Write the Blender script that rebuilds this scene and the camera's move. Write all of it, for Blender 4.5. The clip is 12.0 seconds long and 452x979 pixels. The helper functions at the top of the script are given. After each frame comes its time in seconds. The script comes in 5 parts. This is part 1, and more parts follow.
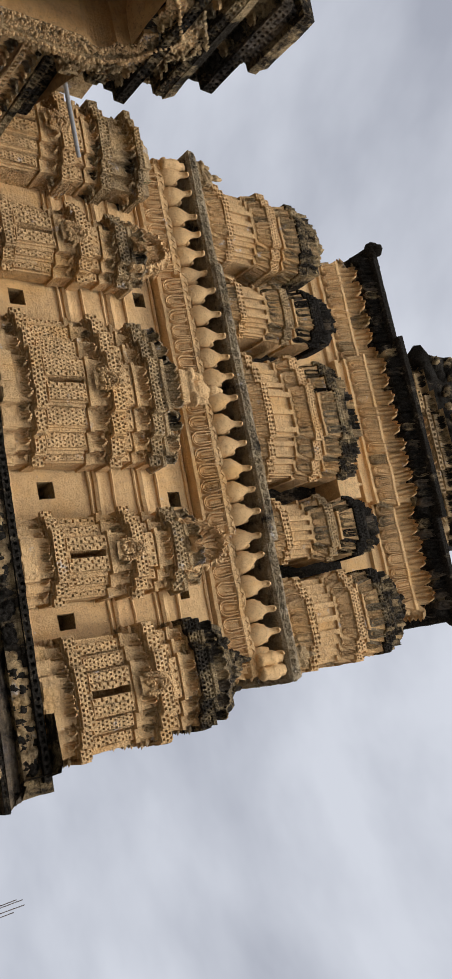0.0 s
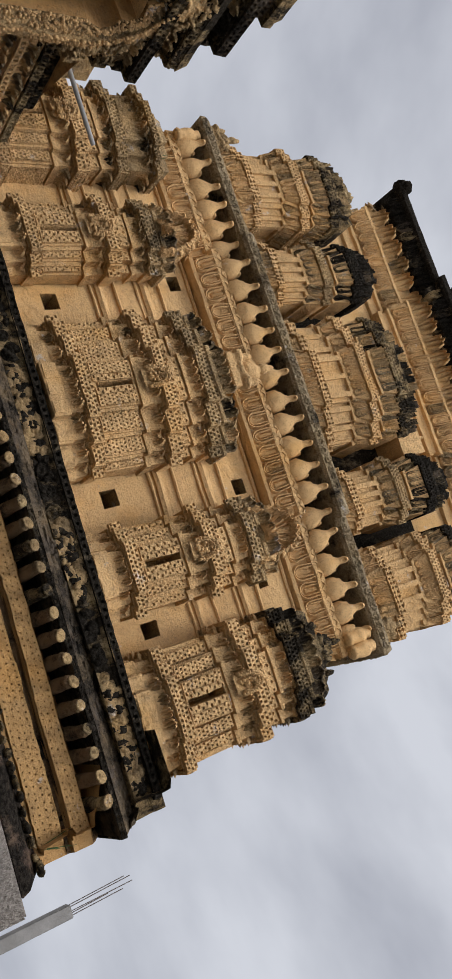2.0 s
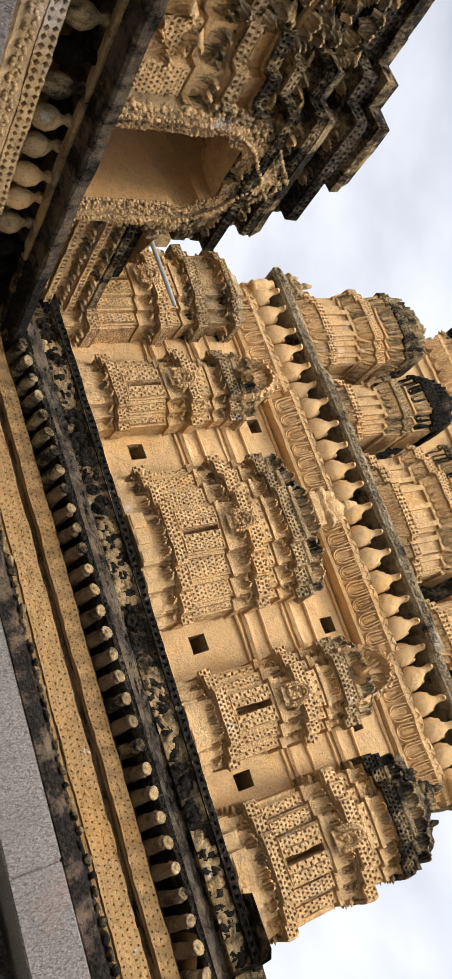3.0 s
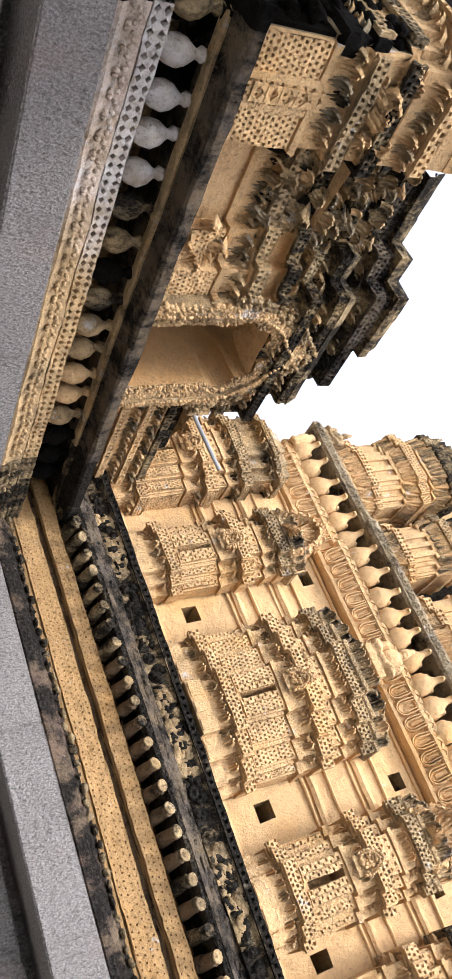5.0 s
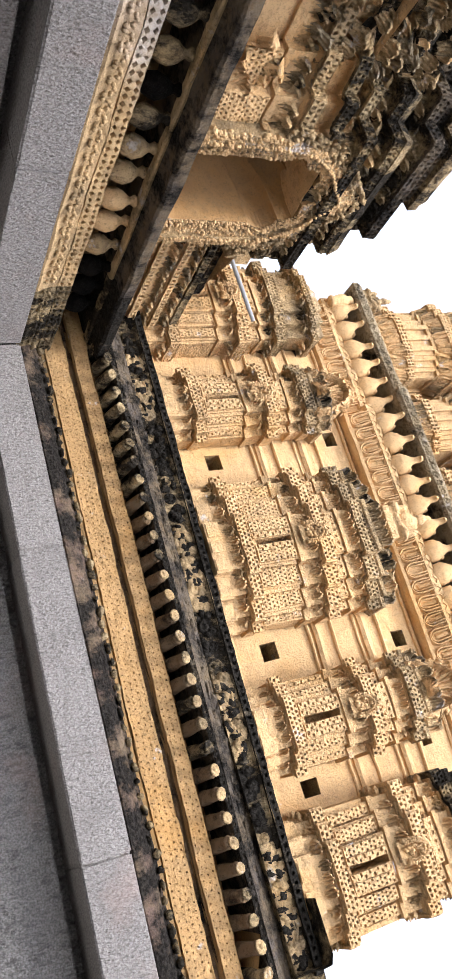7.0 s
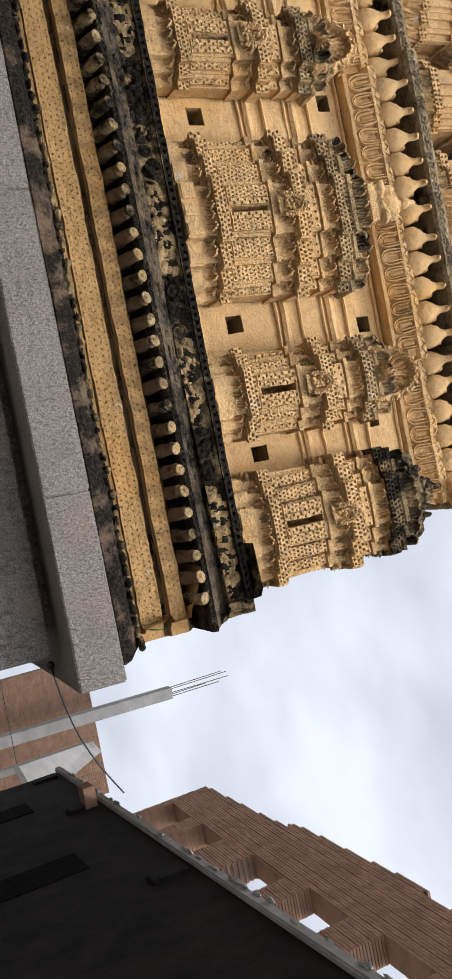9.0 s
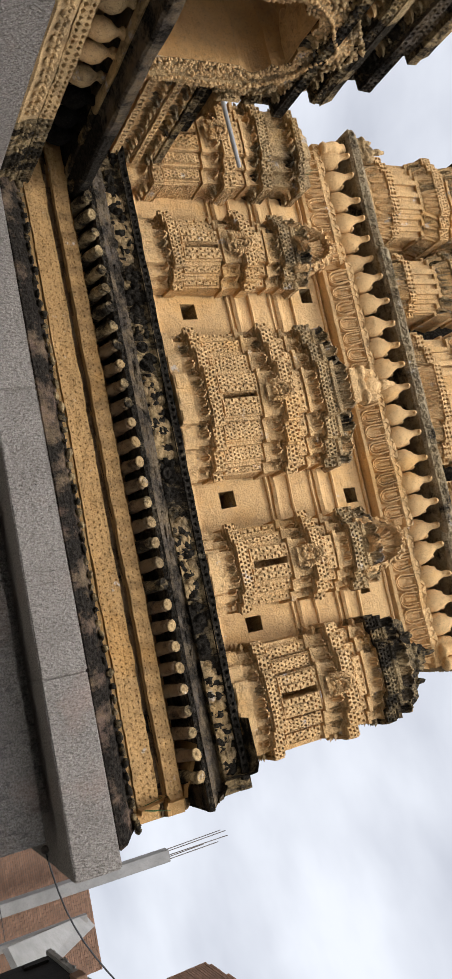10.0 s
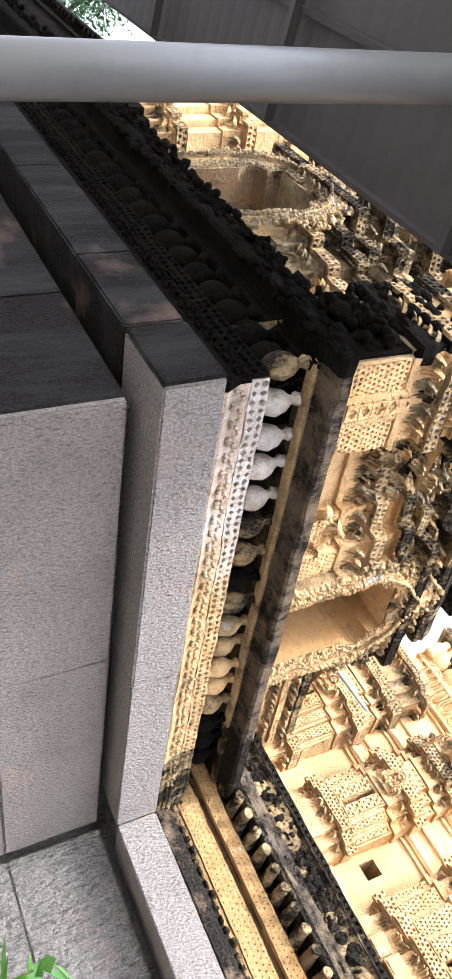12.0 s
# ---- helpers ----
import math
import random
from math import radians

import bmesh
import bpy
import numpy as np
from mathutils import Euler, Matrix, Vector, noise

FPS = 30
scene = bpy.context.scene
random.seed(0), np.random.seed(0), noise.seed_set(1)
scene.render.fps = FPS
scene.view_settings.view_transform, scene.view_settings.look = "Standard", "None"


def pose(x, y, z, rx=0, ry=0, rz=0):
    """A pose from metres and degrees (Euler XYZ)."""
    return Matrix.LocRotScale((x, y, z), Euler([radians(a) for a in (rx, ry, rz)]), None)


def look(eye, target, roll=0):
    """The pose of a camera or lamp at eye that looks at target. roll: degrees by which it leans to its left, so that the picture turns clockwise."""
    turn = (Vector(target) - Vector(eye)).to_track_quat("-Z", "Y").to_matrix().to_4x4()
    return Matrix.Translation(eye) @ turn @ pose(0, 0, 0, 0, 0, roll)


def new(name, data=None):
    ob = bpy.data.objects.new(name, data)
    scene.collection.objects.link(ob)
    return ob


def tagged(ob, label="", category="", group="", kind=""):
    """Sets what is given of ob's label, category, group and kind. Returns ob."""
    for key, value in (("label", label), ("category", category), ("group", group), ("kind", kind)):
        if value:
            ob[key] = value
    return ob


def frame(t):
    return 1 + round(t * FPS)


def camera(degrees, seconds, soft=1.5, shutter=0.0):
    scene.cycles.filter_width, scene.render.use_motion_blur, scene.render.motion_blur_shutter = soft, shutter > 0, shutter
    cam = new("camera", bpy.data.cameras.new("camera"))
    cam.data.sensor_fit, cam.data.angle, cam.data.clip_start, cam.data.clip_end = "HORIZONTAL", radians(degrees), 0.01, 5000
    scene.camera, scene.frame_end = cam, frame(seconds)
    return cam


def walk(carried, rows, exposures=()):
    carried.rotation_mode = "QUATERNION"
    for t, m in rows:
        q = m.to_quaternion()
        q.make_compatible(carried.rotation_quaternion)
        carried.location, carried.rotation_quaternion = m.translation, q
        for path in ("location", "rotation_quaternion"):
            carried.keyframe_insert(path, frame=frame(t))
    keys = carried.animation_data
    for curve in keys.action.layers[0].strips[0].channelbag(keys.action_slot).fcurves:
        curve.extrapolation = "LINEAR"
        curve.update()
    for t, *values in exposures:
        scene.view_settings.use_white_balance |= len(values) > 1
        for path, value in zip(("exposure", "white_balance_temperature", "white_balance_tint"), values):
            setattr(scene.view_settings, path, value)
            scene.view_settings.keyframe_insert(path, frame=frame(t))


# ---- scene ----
cam = camera(30.735, 12.0, soft=0.85)


def aim(x, y, z, yaw, pitch, roll):
    """A pose from the eye, the turn to the left of +y, the upward tilt and the lean, in degrees."""
    a, b = radians(yaw), radians(pitch)
    way = Vector((-math.sin(a) * math.cos(b), math.cos(a) * math.cos(b), math.sin(b)))
    return look((x, y, z), Vector((x, y, z)) + way, roll)


PATH = [
    (0, 7.685, -9.881, 1.695, 14.127, 39.623, 88.055),
    (0.5, 7.494, -10.01, 1.853, 8.623, 39.237, 81.926),
    (1, 7.325, -9.986, 1.875, 8.279, 40.21, 75.928),
    (1.5, 7.142, -9.672, 1.841, 8.374, 40.355, 74.83),
    (2, 6.936, -9.449, 1.718, 10.136, 36.432, 78.039),
    (2.5, 6.699, -9.487, 1.684, 14.295, 32.355, 80.643),
    (3, 6.531, -9.633, 1.713, 20.726, 32.1, 81.843),
    (3.5, 6.406, -9.746, 1.722, 25.13, 30.959, 81.836),
    (3.7, 6.383, -9.729, 1.736, 26.368, 30.491, 81.39),
    (5.3, 6.213, -10.253, 1.75, 33.294, 29.091, 84.49),
    (5.5, 6.173, -10.315, 1.748, 34.571, 29.017, 85.105),
    (6, 6.139, -10.4, 1.71, 36.856, 28.589, 86.222),
    (6.5, 6.318, -10.247, 1.696, 36.482, 27.882, 86.416),
    (7, 6.654, -9.937, 1.638, 22.367, 26.641, 83.849),
    (7.5, 6.925, -9.782, 1.54, 10.003, 24.993, 83.33),
    (7.7, 6.946, -9.796, 1.519, 8.179, 25.127, 83.189),
    (9.3, 7.016, -10.14, 1.627, -1.887, 25.222, 78.111),
    (9.5, 6.831, -10.237, 1.612, 0.37, 25.802, 79.206),
    (10, 6.477, -10.514, 1.556, 8.963, 27.045, 82.304),
    (10.5, 6.14, -10.661, 1.51, 18.2, 27.067, 80.226),
    (10.8, 5.935, -10.7, 1.548, 28.427, 25.434, 81.737),
    (11, 5.821, -10.814, 1.541, 35.319, 24.994, 82.195),
    (11.5, 5.37, -10.999, 1.562, 43.773, 25.504, 81.982),
    (12, 5.161, -11.295, 1.428, 45.124, 24.032, 78.318),
]
walk(cam, [(t, aim(*r)) for t, *r in PATH],
     exposures=[(0, -0.25, 6350, 8), (1.0, -0.41, 6250, 8), (2, -0.3, 6450, 8), (2.5, 0.16, 6550, 8), (3.0, 0.46, 6500, 8), (3.7, 0.9, 6300, 9), (5.3, 1.14, 5850, 10), (6.4, 1.33, 5850, 10), (7.0, 1.17, 5850, 10), (7.7, 0.54, 6200, 9), (9.3, 0.25, 6350, 7), (10.2, 0.24, 6450, 7), (11, 1.35, 6250, 8), (11.5, 1.7, 5950, 9), (12, 2.1, 5900, 10)])

world = bpy.data.worlds.new("overcast_sky")
scene.world = world
world.use_nodes = True
wn, wl = world.node_tree.nodes, world.node_tree.links
wn.clear()
w_out = wn.new("ShaderNodeOutputWorld")
w_bg = wn.new("ShaderNodeBackground")
w_sky = wn.new("ShaderNodeTexSky")
w_sky.sky_type, w_sky.sun_disc = "NISHITA", False
w_sky.sun_elevation, w_sky.sun_rotation = radians(57.3), radians(158.2)
w_co = wn.new("ShaderNodeTexCoord")
w_map = wn.new("ShaderNodeMapping")
w_map.inputs["Scale"].default_value = (1.0, 1.0, 2.2)
w_noise = wn.new("ShaderNodeTexNoise")
w_noise.inputs["Scale"].default_value, w_noise.inputs["Detail"].default_value = 2.6, 5.0
w_noise.inputs["Roughness"].default_value = 0.5
w_ramp = wn.new("ShaderNodeValToRGB")
w_ramp.color_ramp.elements[0].position, w_ramp.color_ramp.elements[0].color = 0.33, (4.35, 4.45, 5.1, 1)
w_ramp.color_ramp.elements[1].position, w_ramp.color_ramp.elements[1].color = 0.64, (7.35, 7.45, 8.1, 1)
w_mix = wn.new("ShaderNodeMixRGB")
w_mix.inputs[0].default_value = 0.92
wl.new(w_co.outputs["Generated"], w_map.inputs[0])
wl.new(w_map.outputs[0], w_noise.inputs["Vector"])
wl.new(w_noise.outputs["Fac"], w_ramp.inputs[0])
wl.new(w_sky.outputs[0], w_mix.inputs[1])
wl.new(w_ramp.outputs[0], w_mix.inputs[2])
# the cloud glows brighter round the hidden sun
SUN_WAY = Vector((0.2, -0.5, 0.84)).normalized()
w_dot = wn.new("ShaderNodeVectorMath")
w_dot.operation = "DOT_PRODUCT"
w_dot.inputs[1].default_value = SUN_WAY
wl.new(w_co.outputs["Generated"], w_dot.inputs[0])
w_glow = wn.new("ShaderNodeMapRange")
w_glow.interpolation_type = "SMOOTHSTEP"
w_glow.inputs["From Min"].default_value, w_glow.inputs["From Max"].default_value = 0.35, 1.0
w_glow.inputs["To Min"].default_value, w_glow.inputs["To Max"].default_value = 1.0, 3.4
wl.new(w_dot.outputs["Value"], w_glow.inputs["Value"])
w_mul = wn.new("ShaderNodeVectorMath")
w_mul.operation = "SCALE"
wl.new(w_mix.outputs[0], w_mul.inputs[0])
wl.new(w_glow.outputs[0], w_mul.inputs["Scale"])
wl.new(w_mul.outputs[0], w_bg.inputs[0])
w_bg.inputs[1].default_value = 0.115
wl.new(w_bg.outputs[0], w_out.inputs[0])
sun = new("sun", bpy.data.lights.new("sun", "SUN"))
sun.data.energy, sun.data.angle, sun.data.color = 2.5, radians(16), (1.0, 0.97, 0.93)
sun.matrix_world = look(SUN_WAY * 60, (0, 0, 0))

# ---- materials ----
def nodes_of(name):
    m = bpy.data.materials.new(name)
    m.use_nodes = True
    return m, m.node_tree.nodes, m.node_tree.links, m.node_tree.nodes["Principled BSDF"]


def noise_node(n, l, vec, scale, detail=5.0, rough=0.55, stretch=(1, 1, 1)):
    mp = n.new("ShaderNodeMapping")
    mp.inputs["Scale"].default_value = stretch
    l.new(vec, mp.inputs[0])
    t = n.new("ShaderNodeTexNoise")
    t.inputs["Scale"].default_value, t.inputs["Detail"].default_value = scale, detail
    t.inputs["Roughness"].default_value = rough
    l.new(mp.outputs[0], t.inputs["Vector"])
    return t.outputs["Fac"]


def ramp_node(n, l, fac, lo, hi, a=0.0, b=1.0):
    r = n.new("ShaderNodeMapRange")
    r.inputs["From Min"].default_value, r.inputs["From Max"].default_value = lo, hi
    r.inputs["To Min"].default_value, r.inputs["To Max"].default_value = a, b
    l.new(fac, r.inputs["Value"])
    return r.outputs[0]


def mix_node(n, l, fac, a, b, how="MIX"):
    x = n.new("ShaderNodeMixRGB")
    x.blend_type = how
    for k, v in ((0, fac), (1, a), (2, b)):
        if isinstance(v, (int, float)):
            x.inputs[k].default_value = v
        elif isinstance(v, tuple):
            x.inputs[k].default_value = (*v, 1)
        else:
            l.new(v, x.inputs[k])
    return x.outputs[0]


def bump_chain(n, l, bsdf, *pairs):
    last = None
    for fac, strength, dist in pairs:
        b = n.new("ShaderNodeBump")
        b.inputs["Strength"].default_value, b.inputs["Distance"].default_value = strength, dist
        l.new(fac, b.inputs["Height"])
        if last:
            l.new(last, b.inputs["Normal"])
        last = b.outputs[0]
    l.new(last, bsdf.inputs["Normal"])


def stucco(name, base, algae, grey=0.5, pale=0.62, relief=0.5, soot=1.0, fade=None):
    """Limewashed stucco; algae: share covered by black growth, grey: share of grey-brown weathering, pale: threshold of bare patches."""
    m, n, l, bsdf = nodes_of(name)
    pos = n.new("ShaderNodeNewGeometry").outputs["Position"]
    rnd = n.new("ShaderNodeObjectInfo").outputs["Random"]
    big = noise_node(n, l, pos, 0.55, 4)
    mid = noise_node(n, l, pos, 2.3, 6, 0.6)
    fine = noise_node(n, l, pos, 22, 6, 0.65)
    col = mix_node(n, l, ramp_node(n, l, big, 0.35, 0.65), tuple(c * 0.86 for c in base), tuple(min(1, c * 1.1) for c in base))
    col = mix_node(n, l, ramp_node(n, l, rnd, 0, 1, 0.0, 0.16), col, tuple(c * 0.72 for c in base))
    ochre = ramp_node(n, l, noise_node(n, l, pos, 1.4, 7, 0.6, (1, 1, 0.6)), 0.52, 0.66, 0, 0.55)
    col = mix_node(n, l, ochre, col, (base[0] * 0.95, base[1] * 0.83, base[2] * 0.6))
    bare = ramp_node(n, l, noise_node(n, l, pos, 3.1, 9, 0.68), pale, pale + 0.05, 0, 0.75)
    col = mix_node(n, l, bare, col, (0.56, 0.5, 0.44))
    if fade:
        # the limewash wears off along the wing and bares an older coat
        sep = n.new("ShaderNodeSeparateXYZ")
        l.new(pos, sep.inputs[0])
        add = n.new("ShaderNodeMath")
        add.operation = "MULTIPLY_ADD"
        add.inputs[1].default_value = 2.4
        l.new(mid, add.inputs[0])
        l.new(sep.outputs["Y"], add.inputs[2])
        col = mix_node(n, l, ramp_node(n, l, add.outputs[0], fade[1] + 1.0, fade[2] + 1.4), col, fade[0])
    dirt = ramp_node(n, l, mid, 0.62 - 0.28 * grey, 0.84 - 0.24 * grey, 0, 0.8 * min(1, grey + 0.25))
    col = mix_node(n, l, dirt, col, (0.2, 0.145, 0.085))
    grime = noise_node(n, l, pos, 7.5, 8, 0.72)
    col = mix_node(n, l, ramp_node(n, l, grime, 0.5, 0.68, 0, 0.2 + 0.75 * min(1, grey)), col, (0.17, 0.11, 0.055))
    speck = ramp_node(n, l, fine, 0.56, 0.68, 0, 0.35 + 0.4 * grey)
    col = mix_node(n, l, speck, col, (0.12, 0.088, 0.05))
    grit = ramp_node(n, l, noise_node(n, l, pos, 52, 4, 0.7), 0.54, 0.66, 0, 0.22 + 0.3 * grey)
    col = mix_node(n, l, grit, col, (0.15, 0.105, 0.06))
    streak = noise_node(n, l, pos, 2.1, 12, 0.74, (1, 1, 0.5))
    lo = 0.72 - 0.4 * algae
    black = ramp_node(n, l, streak, lo, lo + 0.13, 0, 0.97)
    dark = mix_node(n, l, ramp_node(n, l, fine, 0.42, 0.75), (0.006 * soot, 0.0055 * soot, 0.005 * soot), (0.05 * soot, 0.042 * soot, 0.033 * soot))
    col = mix_node(n, l, black, col, dark)
    l.new(col, bsdf.inputs["Base Color"])
    bsdf.inputs["Roughness"].default_value = 0.92
    bsdf.inputs["Specular IOR Level"].default_value = 0.04
    bump_chain(n, l, bsdf, (mid, relief, 0.12), (grime, relief, 0.12), (fine, relief, 0.06), (noise_node(n, l, pos, 75, 3, 0.6), 0.4, 0.01))
    return m


def granite(name, a, b, stain=0.25, chisel=24, depth=0.07):
    m, n, l, bsdf = nodes_of(name)
    pos = n.new("ShaderNodeNewGeometry").outputs["Position"]
    rnd = n.new("ShaderNodeObjectInfo").outputs["Random"]
    grain = noise_node(n, l, pos, 40, 5, 0.7)
    chis = noise_node(n, l, pos, chisel, 4, 0.6, (1.3, 1.3, 0.6))
    blot = noise_node(n, l, pos, 1.3, 7, 0.6)
    col = mix_node(n, l, ramp_node(n, l, grain, 0.4, 0.6), a, b)
    col = mix_node(n, l, ramp_node(n, l, rnd, 0, 1, 0, 0.12), col, tuple(c * 0.8 for c in a))
    col = mix_node(n, l, ramp_node(n, l, blot, 0.5, 0.75, 0, 0.35), col, tuple(c * 0.7 for c in a))
    pit = ramp_node(n, l, chis, 0.52, 0.68, 0, 0.6)
    col = mix_node(n, l, pit, col, tuple(c * 0.42 for c in a))
    drip = ramp_node(n, l, noise_node(n, l, pos, 1.1, 8, 0.7, (1, 1, 0.2)), 0.72 - 0.3 * stain, 0.84 - 0.3 * stain, 0, 0.85)
    col = mix_node(n, l, drip, col, (0.035, 0.033, 0.03))
    warm = ramp_node(n, l, noise_node(n, l, pos, 0.8, 4), 0.58, 0.72, 0, 0.35)
    col = mix_node(n, l, warm, col, (0.34, 0.22, 0.17))
    l.new(col, bsdf.inputs["Base Color"])
    bsdf.inputs["Roughness"].default_value = 0.9
    bsdf.inputs["Specular IOR Level"].default_value = 0.06
    bump_chain(n, l, bsdf, (blot, 0.3, 0.08), (chis, 1.0, depth), (grain, 0.6, 0.02))
    return m


def plain(name, a, b, scale, rough, relief=0.3, metal=0.0, dist=0.02, island=False):
    m, n, l, bsdf = nodes_of(name)
    pos = n.new("ShaderNodeNewGeometry").outputs["Position"]
    rnd = n.new("ShaderNodeNewGeometry").outputs["Random Per Island"] if island else n.new("ShaderNodeObjectInfo").outputs["Random"]
    f1, f2 = noise_node(n, l, pos, scale, 6, 0.6), noise_node(n, l, pos, scale * 9, 4, 0.6)
    col = mix_node(n, l, ramp_node(n, l, f1, 0.35, 0.65), a, b)
    col = mix_node(n, l, ramp_node(n, l, f2, 0.5, 0.72, 0, 0.5), col, tuple(c * 0.6 for c in a))
    col = mix_node(n, l, ramp_node(n, l, rnd, 0, 1, 0, 0.45), col, tuple(c * 0.62 for c in b))
    l.new(col, bsdf.inputs["Base Color"])
    bsdf.inputs["Roughness"].default_value, bsdf.inputs["Metallic"].default_value = rough, metal
    bsdf.inputs["Specular IOR Level"].default_value = 0.12 if rough > 0.85 else 0.4
    bump_chain(n, l, bsdf, (f1, relief, dist * 3), (f2, relief, dist))
    return m


OCHRE = (0.65, 0.412, 0.192)
M_CLEAN = stucco("stucco_limewash", OCHRE, 0.14, 0.12, 0.655, 0.35)
M_FRIEZE = stucco("stucco_frieze", (0.425, 0.25, 0.102), 0.2, 0.26, 0.655, 0.4)
M_STUCCO = stucco("stucco_carved", OCHRE, 0.22, 0.36, 0.63, 0.6)
M_WORN = stucco("stucco_weathered", (0.55, 0.37, 0.18), 0.42, 0.75, 0.6, 0.8)
M_MOULD = stucco("stucco_mouldy", (0.50, 0.355, 0.18), 0.8, 0.7, 0.66, 0.8)
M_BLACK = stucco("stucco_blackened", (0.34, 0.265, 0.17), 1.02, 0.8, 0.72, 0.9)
# Soot stain; on the front its near-black also holds the canopy's shade.
M_SOOT_SHADE = stucco("stucco_soot_shade", (0.02, 0.017, 0.013), 1.5, 0.9, 0.95, 0.8, 0.18)
M_PALE = stucco("stucco_pale_limewash", (0.55, 0.49, 0.43), 0.22, 0.5, 0.5, 0.5, 1.0, ((0.55, 0.36, 0.17), -5.2, -4.4))
# Niche hollow: deep shade and warm bounce are put into this colour.
M_NICHE = stucco("stucco_niche_shade", (0.36, 0.205, 0.082), 0.12, 0.3, 0.74, 0.3)
M_BROWN = stucco("stucco_dark_brown", (0.2, 0.122, 0.066), 0.55, 0.7, 0.74, 0.7)
M_GREY = stucco("stucco_grey_lichen", (0.4, 0.31, 0.19), 0.5, 0.8, 0.62, 0.8)
M_ASH = stucco("stucco_ash_dark", (0.11, 0.088, 0.07), 0.7, 0.8, 0.74, 0.9, 1.1)
M_KAPOTA = stucco("stucco_rusty_black", (0.155, 0.102, 0.078), 0.88, 0.75, 0.63, 0.8)
M_ROSE = stucco("stucco_rosy_limewash", (0.55, 0.43, 0.33), 0.28, 0.6, 0.56, 0.5, 1.0, ((0.5, 0.33, 0.16), -5.4, -4.6))
M_GRANITE = granite("granite_dressed", (0.21, 0.183, 0.158), (0.355, 0.314, 0.274), 0.0)
M_GRANITE_D = granite("granite_wall", (0.14, 0.126, 0.11), (0.29, 0.263, 0.232), 0.3, 12, 0.2)
M_GRANITE_W = granite("granite_warm_wall", (0.185, 0.158, 0.133), (0.295, 0.256, 0.218), 0.34)
# Front granite: soot plus the canopy's shade, both put into the colour.
M_GRANITE_S = granite("granite_soot_shade", (0.011, 0.0092, 0.0078), (0.028, 0.0238, 0.0202), 0.8)
M_BRICK = plain("burnt_brick", (0.3, 0.175, 0.115), (0.21, 0.128, 0.088), 2.0, 0.9, 0.5, island=True)
M_MORTAR = plain("brick_mortar", (0.19, 0.15, 0.13), (0.15, 0.12, 0.1), 3.0, 0.95, 0.5)
M_CONC = plain("raw_concrete", (0.36, 0.345, 0.325), (0.25, 0.24, 0.225), 1.6, 0.9, 0.4)
# House walls and beams: their deep shade is put into this near-black.
M_CONC_D = plain("shaded_concrete", (0.018, 0.0145, 0.012), (0.006, 0.005, 0.0042), 1.8, 0.9, 0.4)
M_STEEL = plain("rusted_steel", (0.16, 0.13, 0.11), (0.09, 0.075, 0.065), 8.0, 0.6, 0.2, 0.6, 0.002)
M_PAINT = plain("grey_painted_steel", (0.112, 0.105, 0.092), (0.092, 0.087, 0.077), 1.2, 0.38, 0.06, 0.0, 0.003)
M_SHEET = plain("roof_sheet", (0.056, 0.05, 0.045), (0.042, 0.037, 0.034), 0.7, 0.6, 0.1, 0.2, 0.004)
M_GROUND = plain("paved_earth", (0.4, 0.38, 0.35), (0.32, 0.305, 0.28), 0.6, 0.95, 0.4)
M_LEAF = plain("fresh_leaf", (0.1, 0.25, 0.025), (0.06, 0.17, 0.018), 6.0, 0.5, 0.2, 0.0, 0.003)
M_FOLIAGE = plain("tree_foliage", (0.055, 0.12, 0.03), (0.03, 0.075, 0.018), 1.5, 0.6, 0.2, 0.0, 0.01)
M_BARK = plain("tree_bark", (0.14, 0.105, 0.075), (0.08, 0.06, 0.045), 5.0, 0.9, 0.5)
M_CLOTH = plain("red_cloth", (0.45, 0.04, 0.03), (0.33, 0.03, 0.025), 3.0, 0.8, 0.2)
M_CABLE = plain("black_rubber", (0.02, 0.02, 0.02), (0.03, 0.03, 0.03), 9.0, 0.6, 0.1, 0.0, 0.001)


# ---- mesh helpers ----
SMOOTH = {"foliage_carving", "gable_carving", "carved_figures", "figure_carving", "carved_scrolls", "crest", "bead_row", "lotus_loops", "soot_lumps", "figure_frieze", "horn", "corner_tuft", "mould_crust", "joist_end", "rosette"}


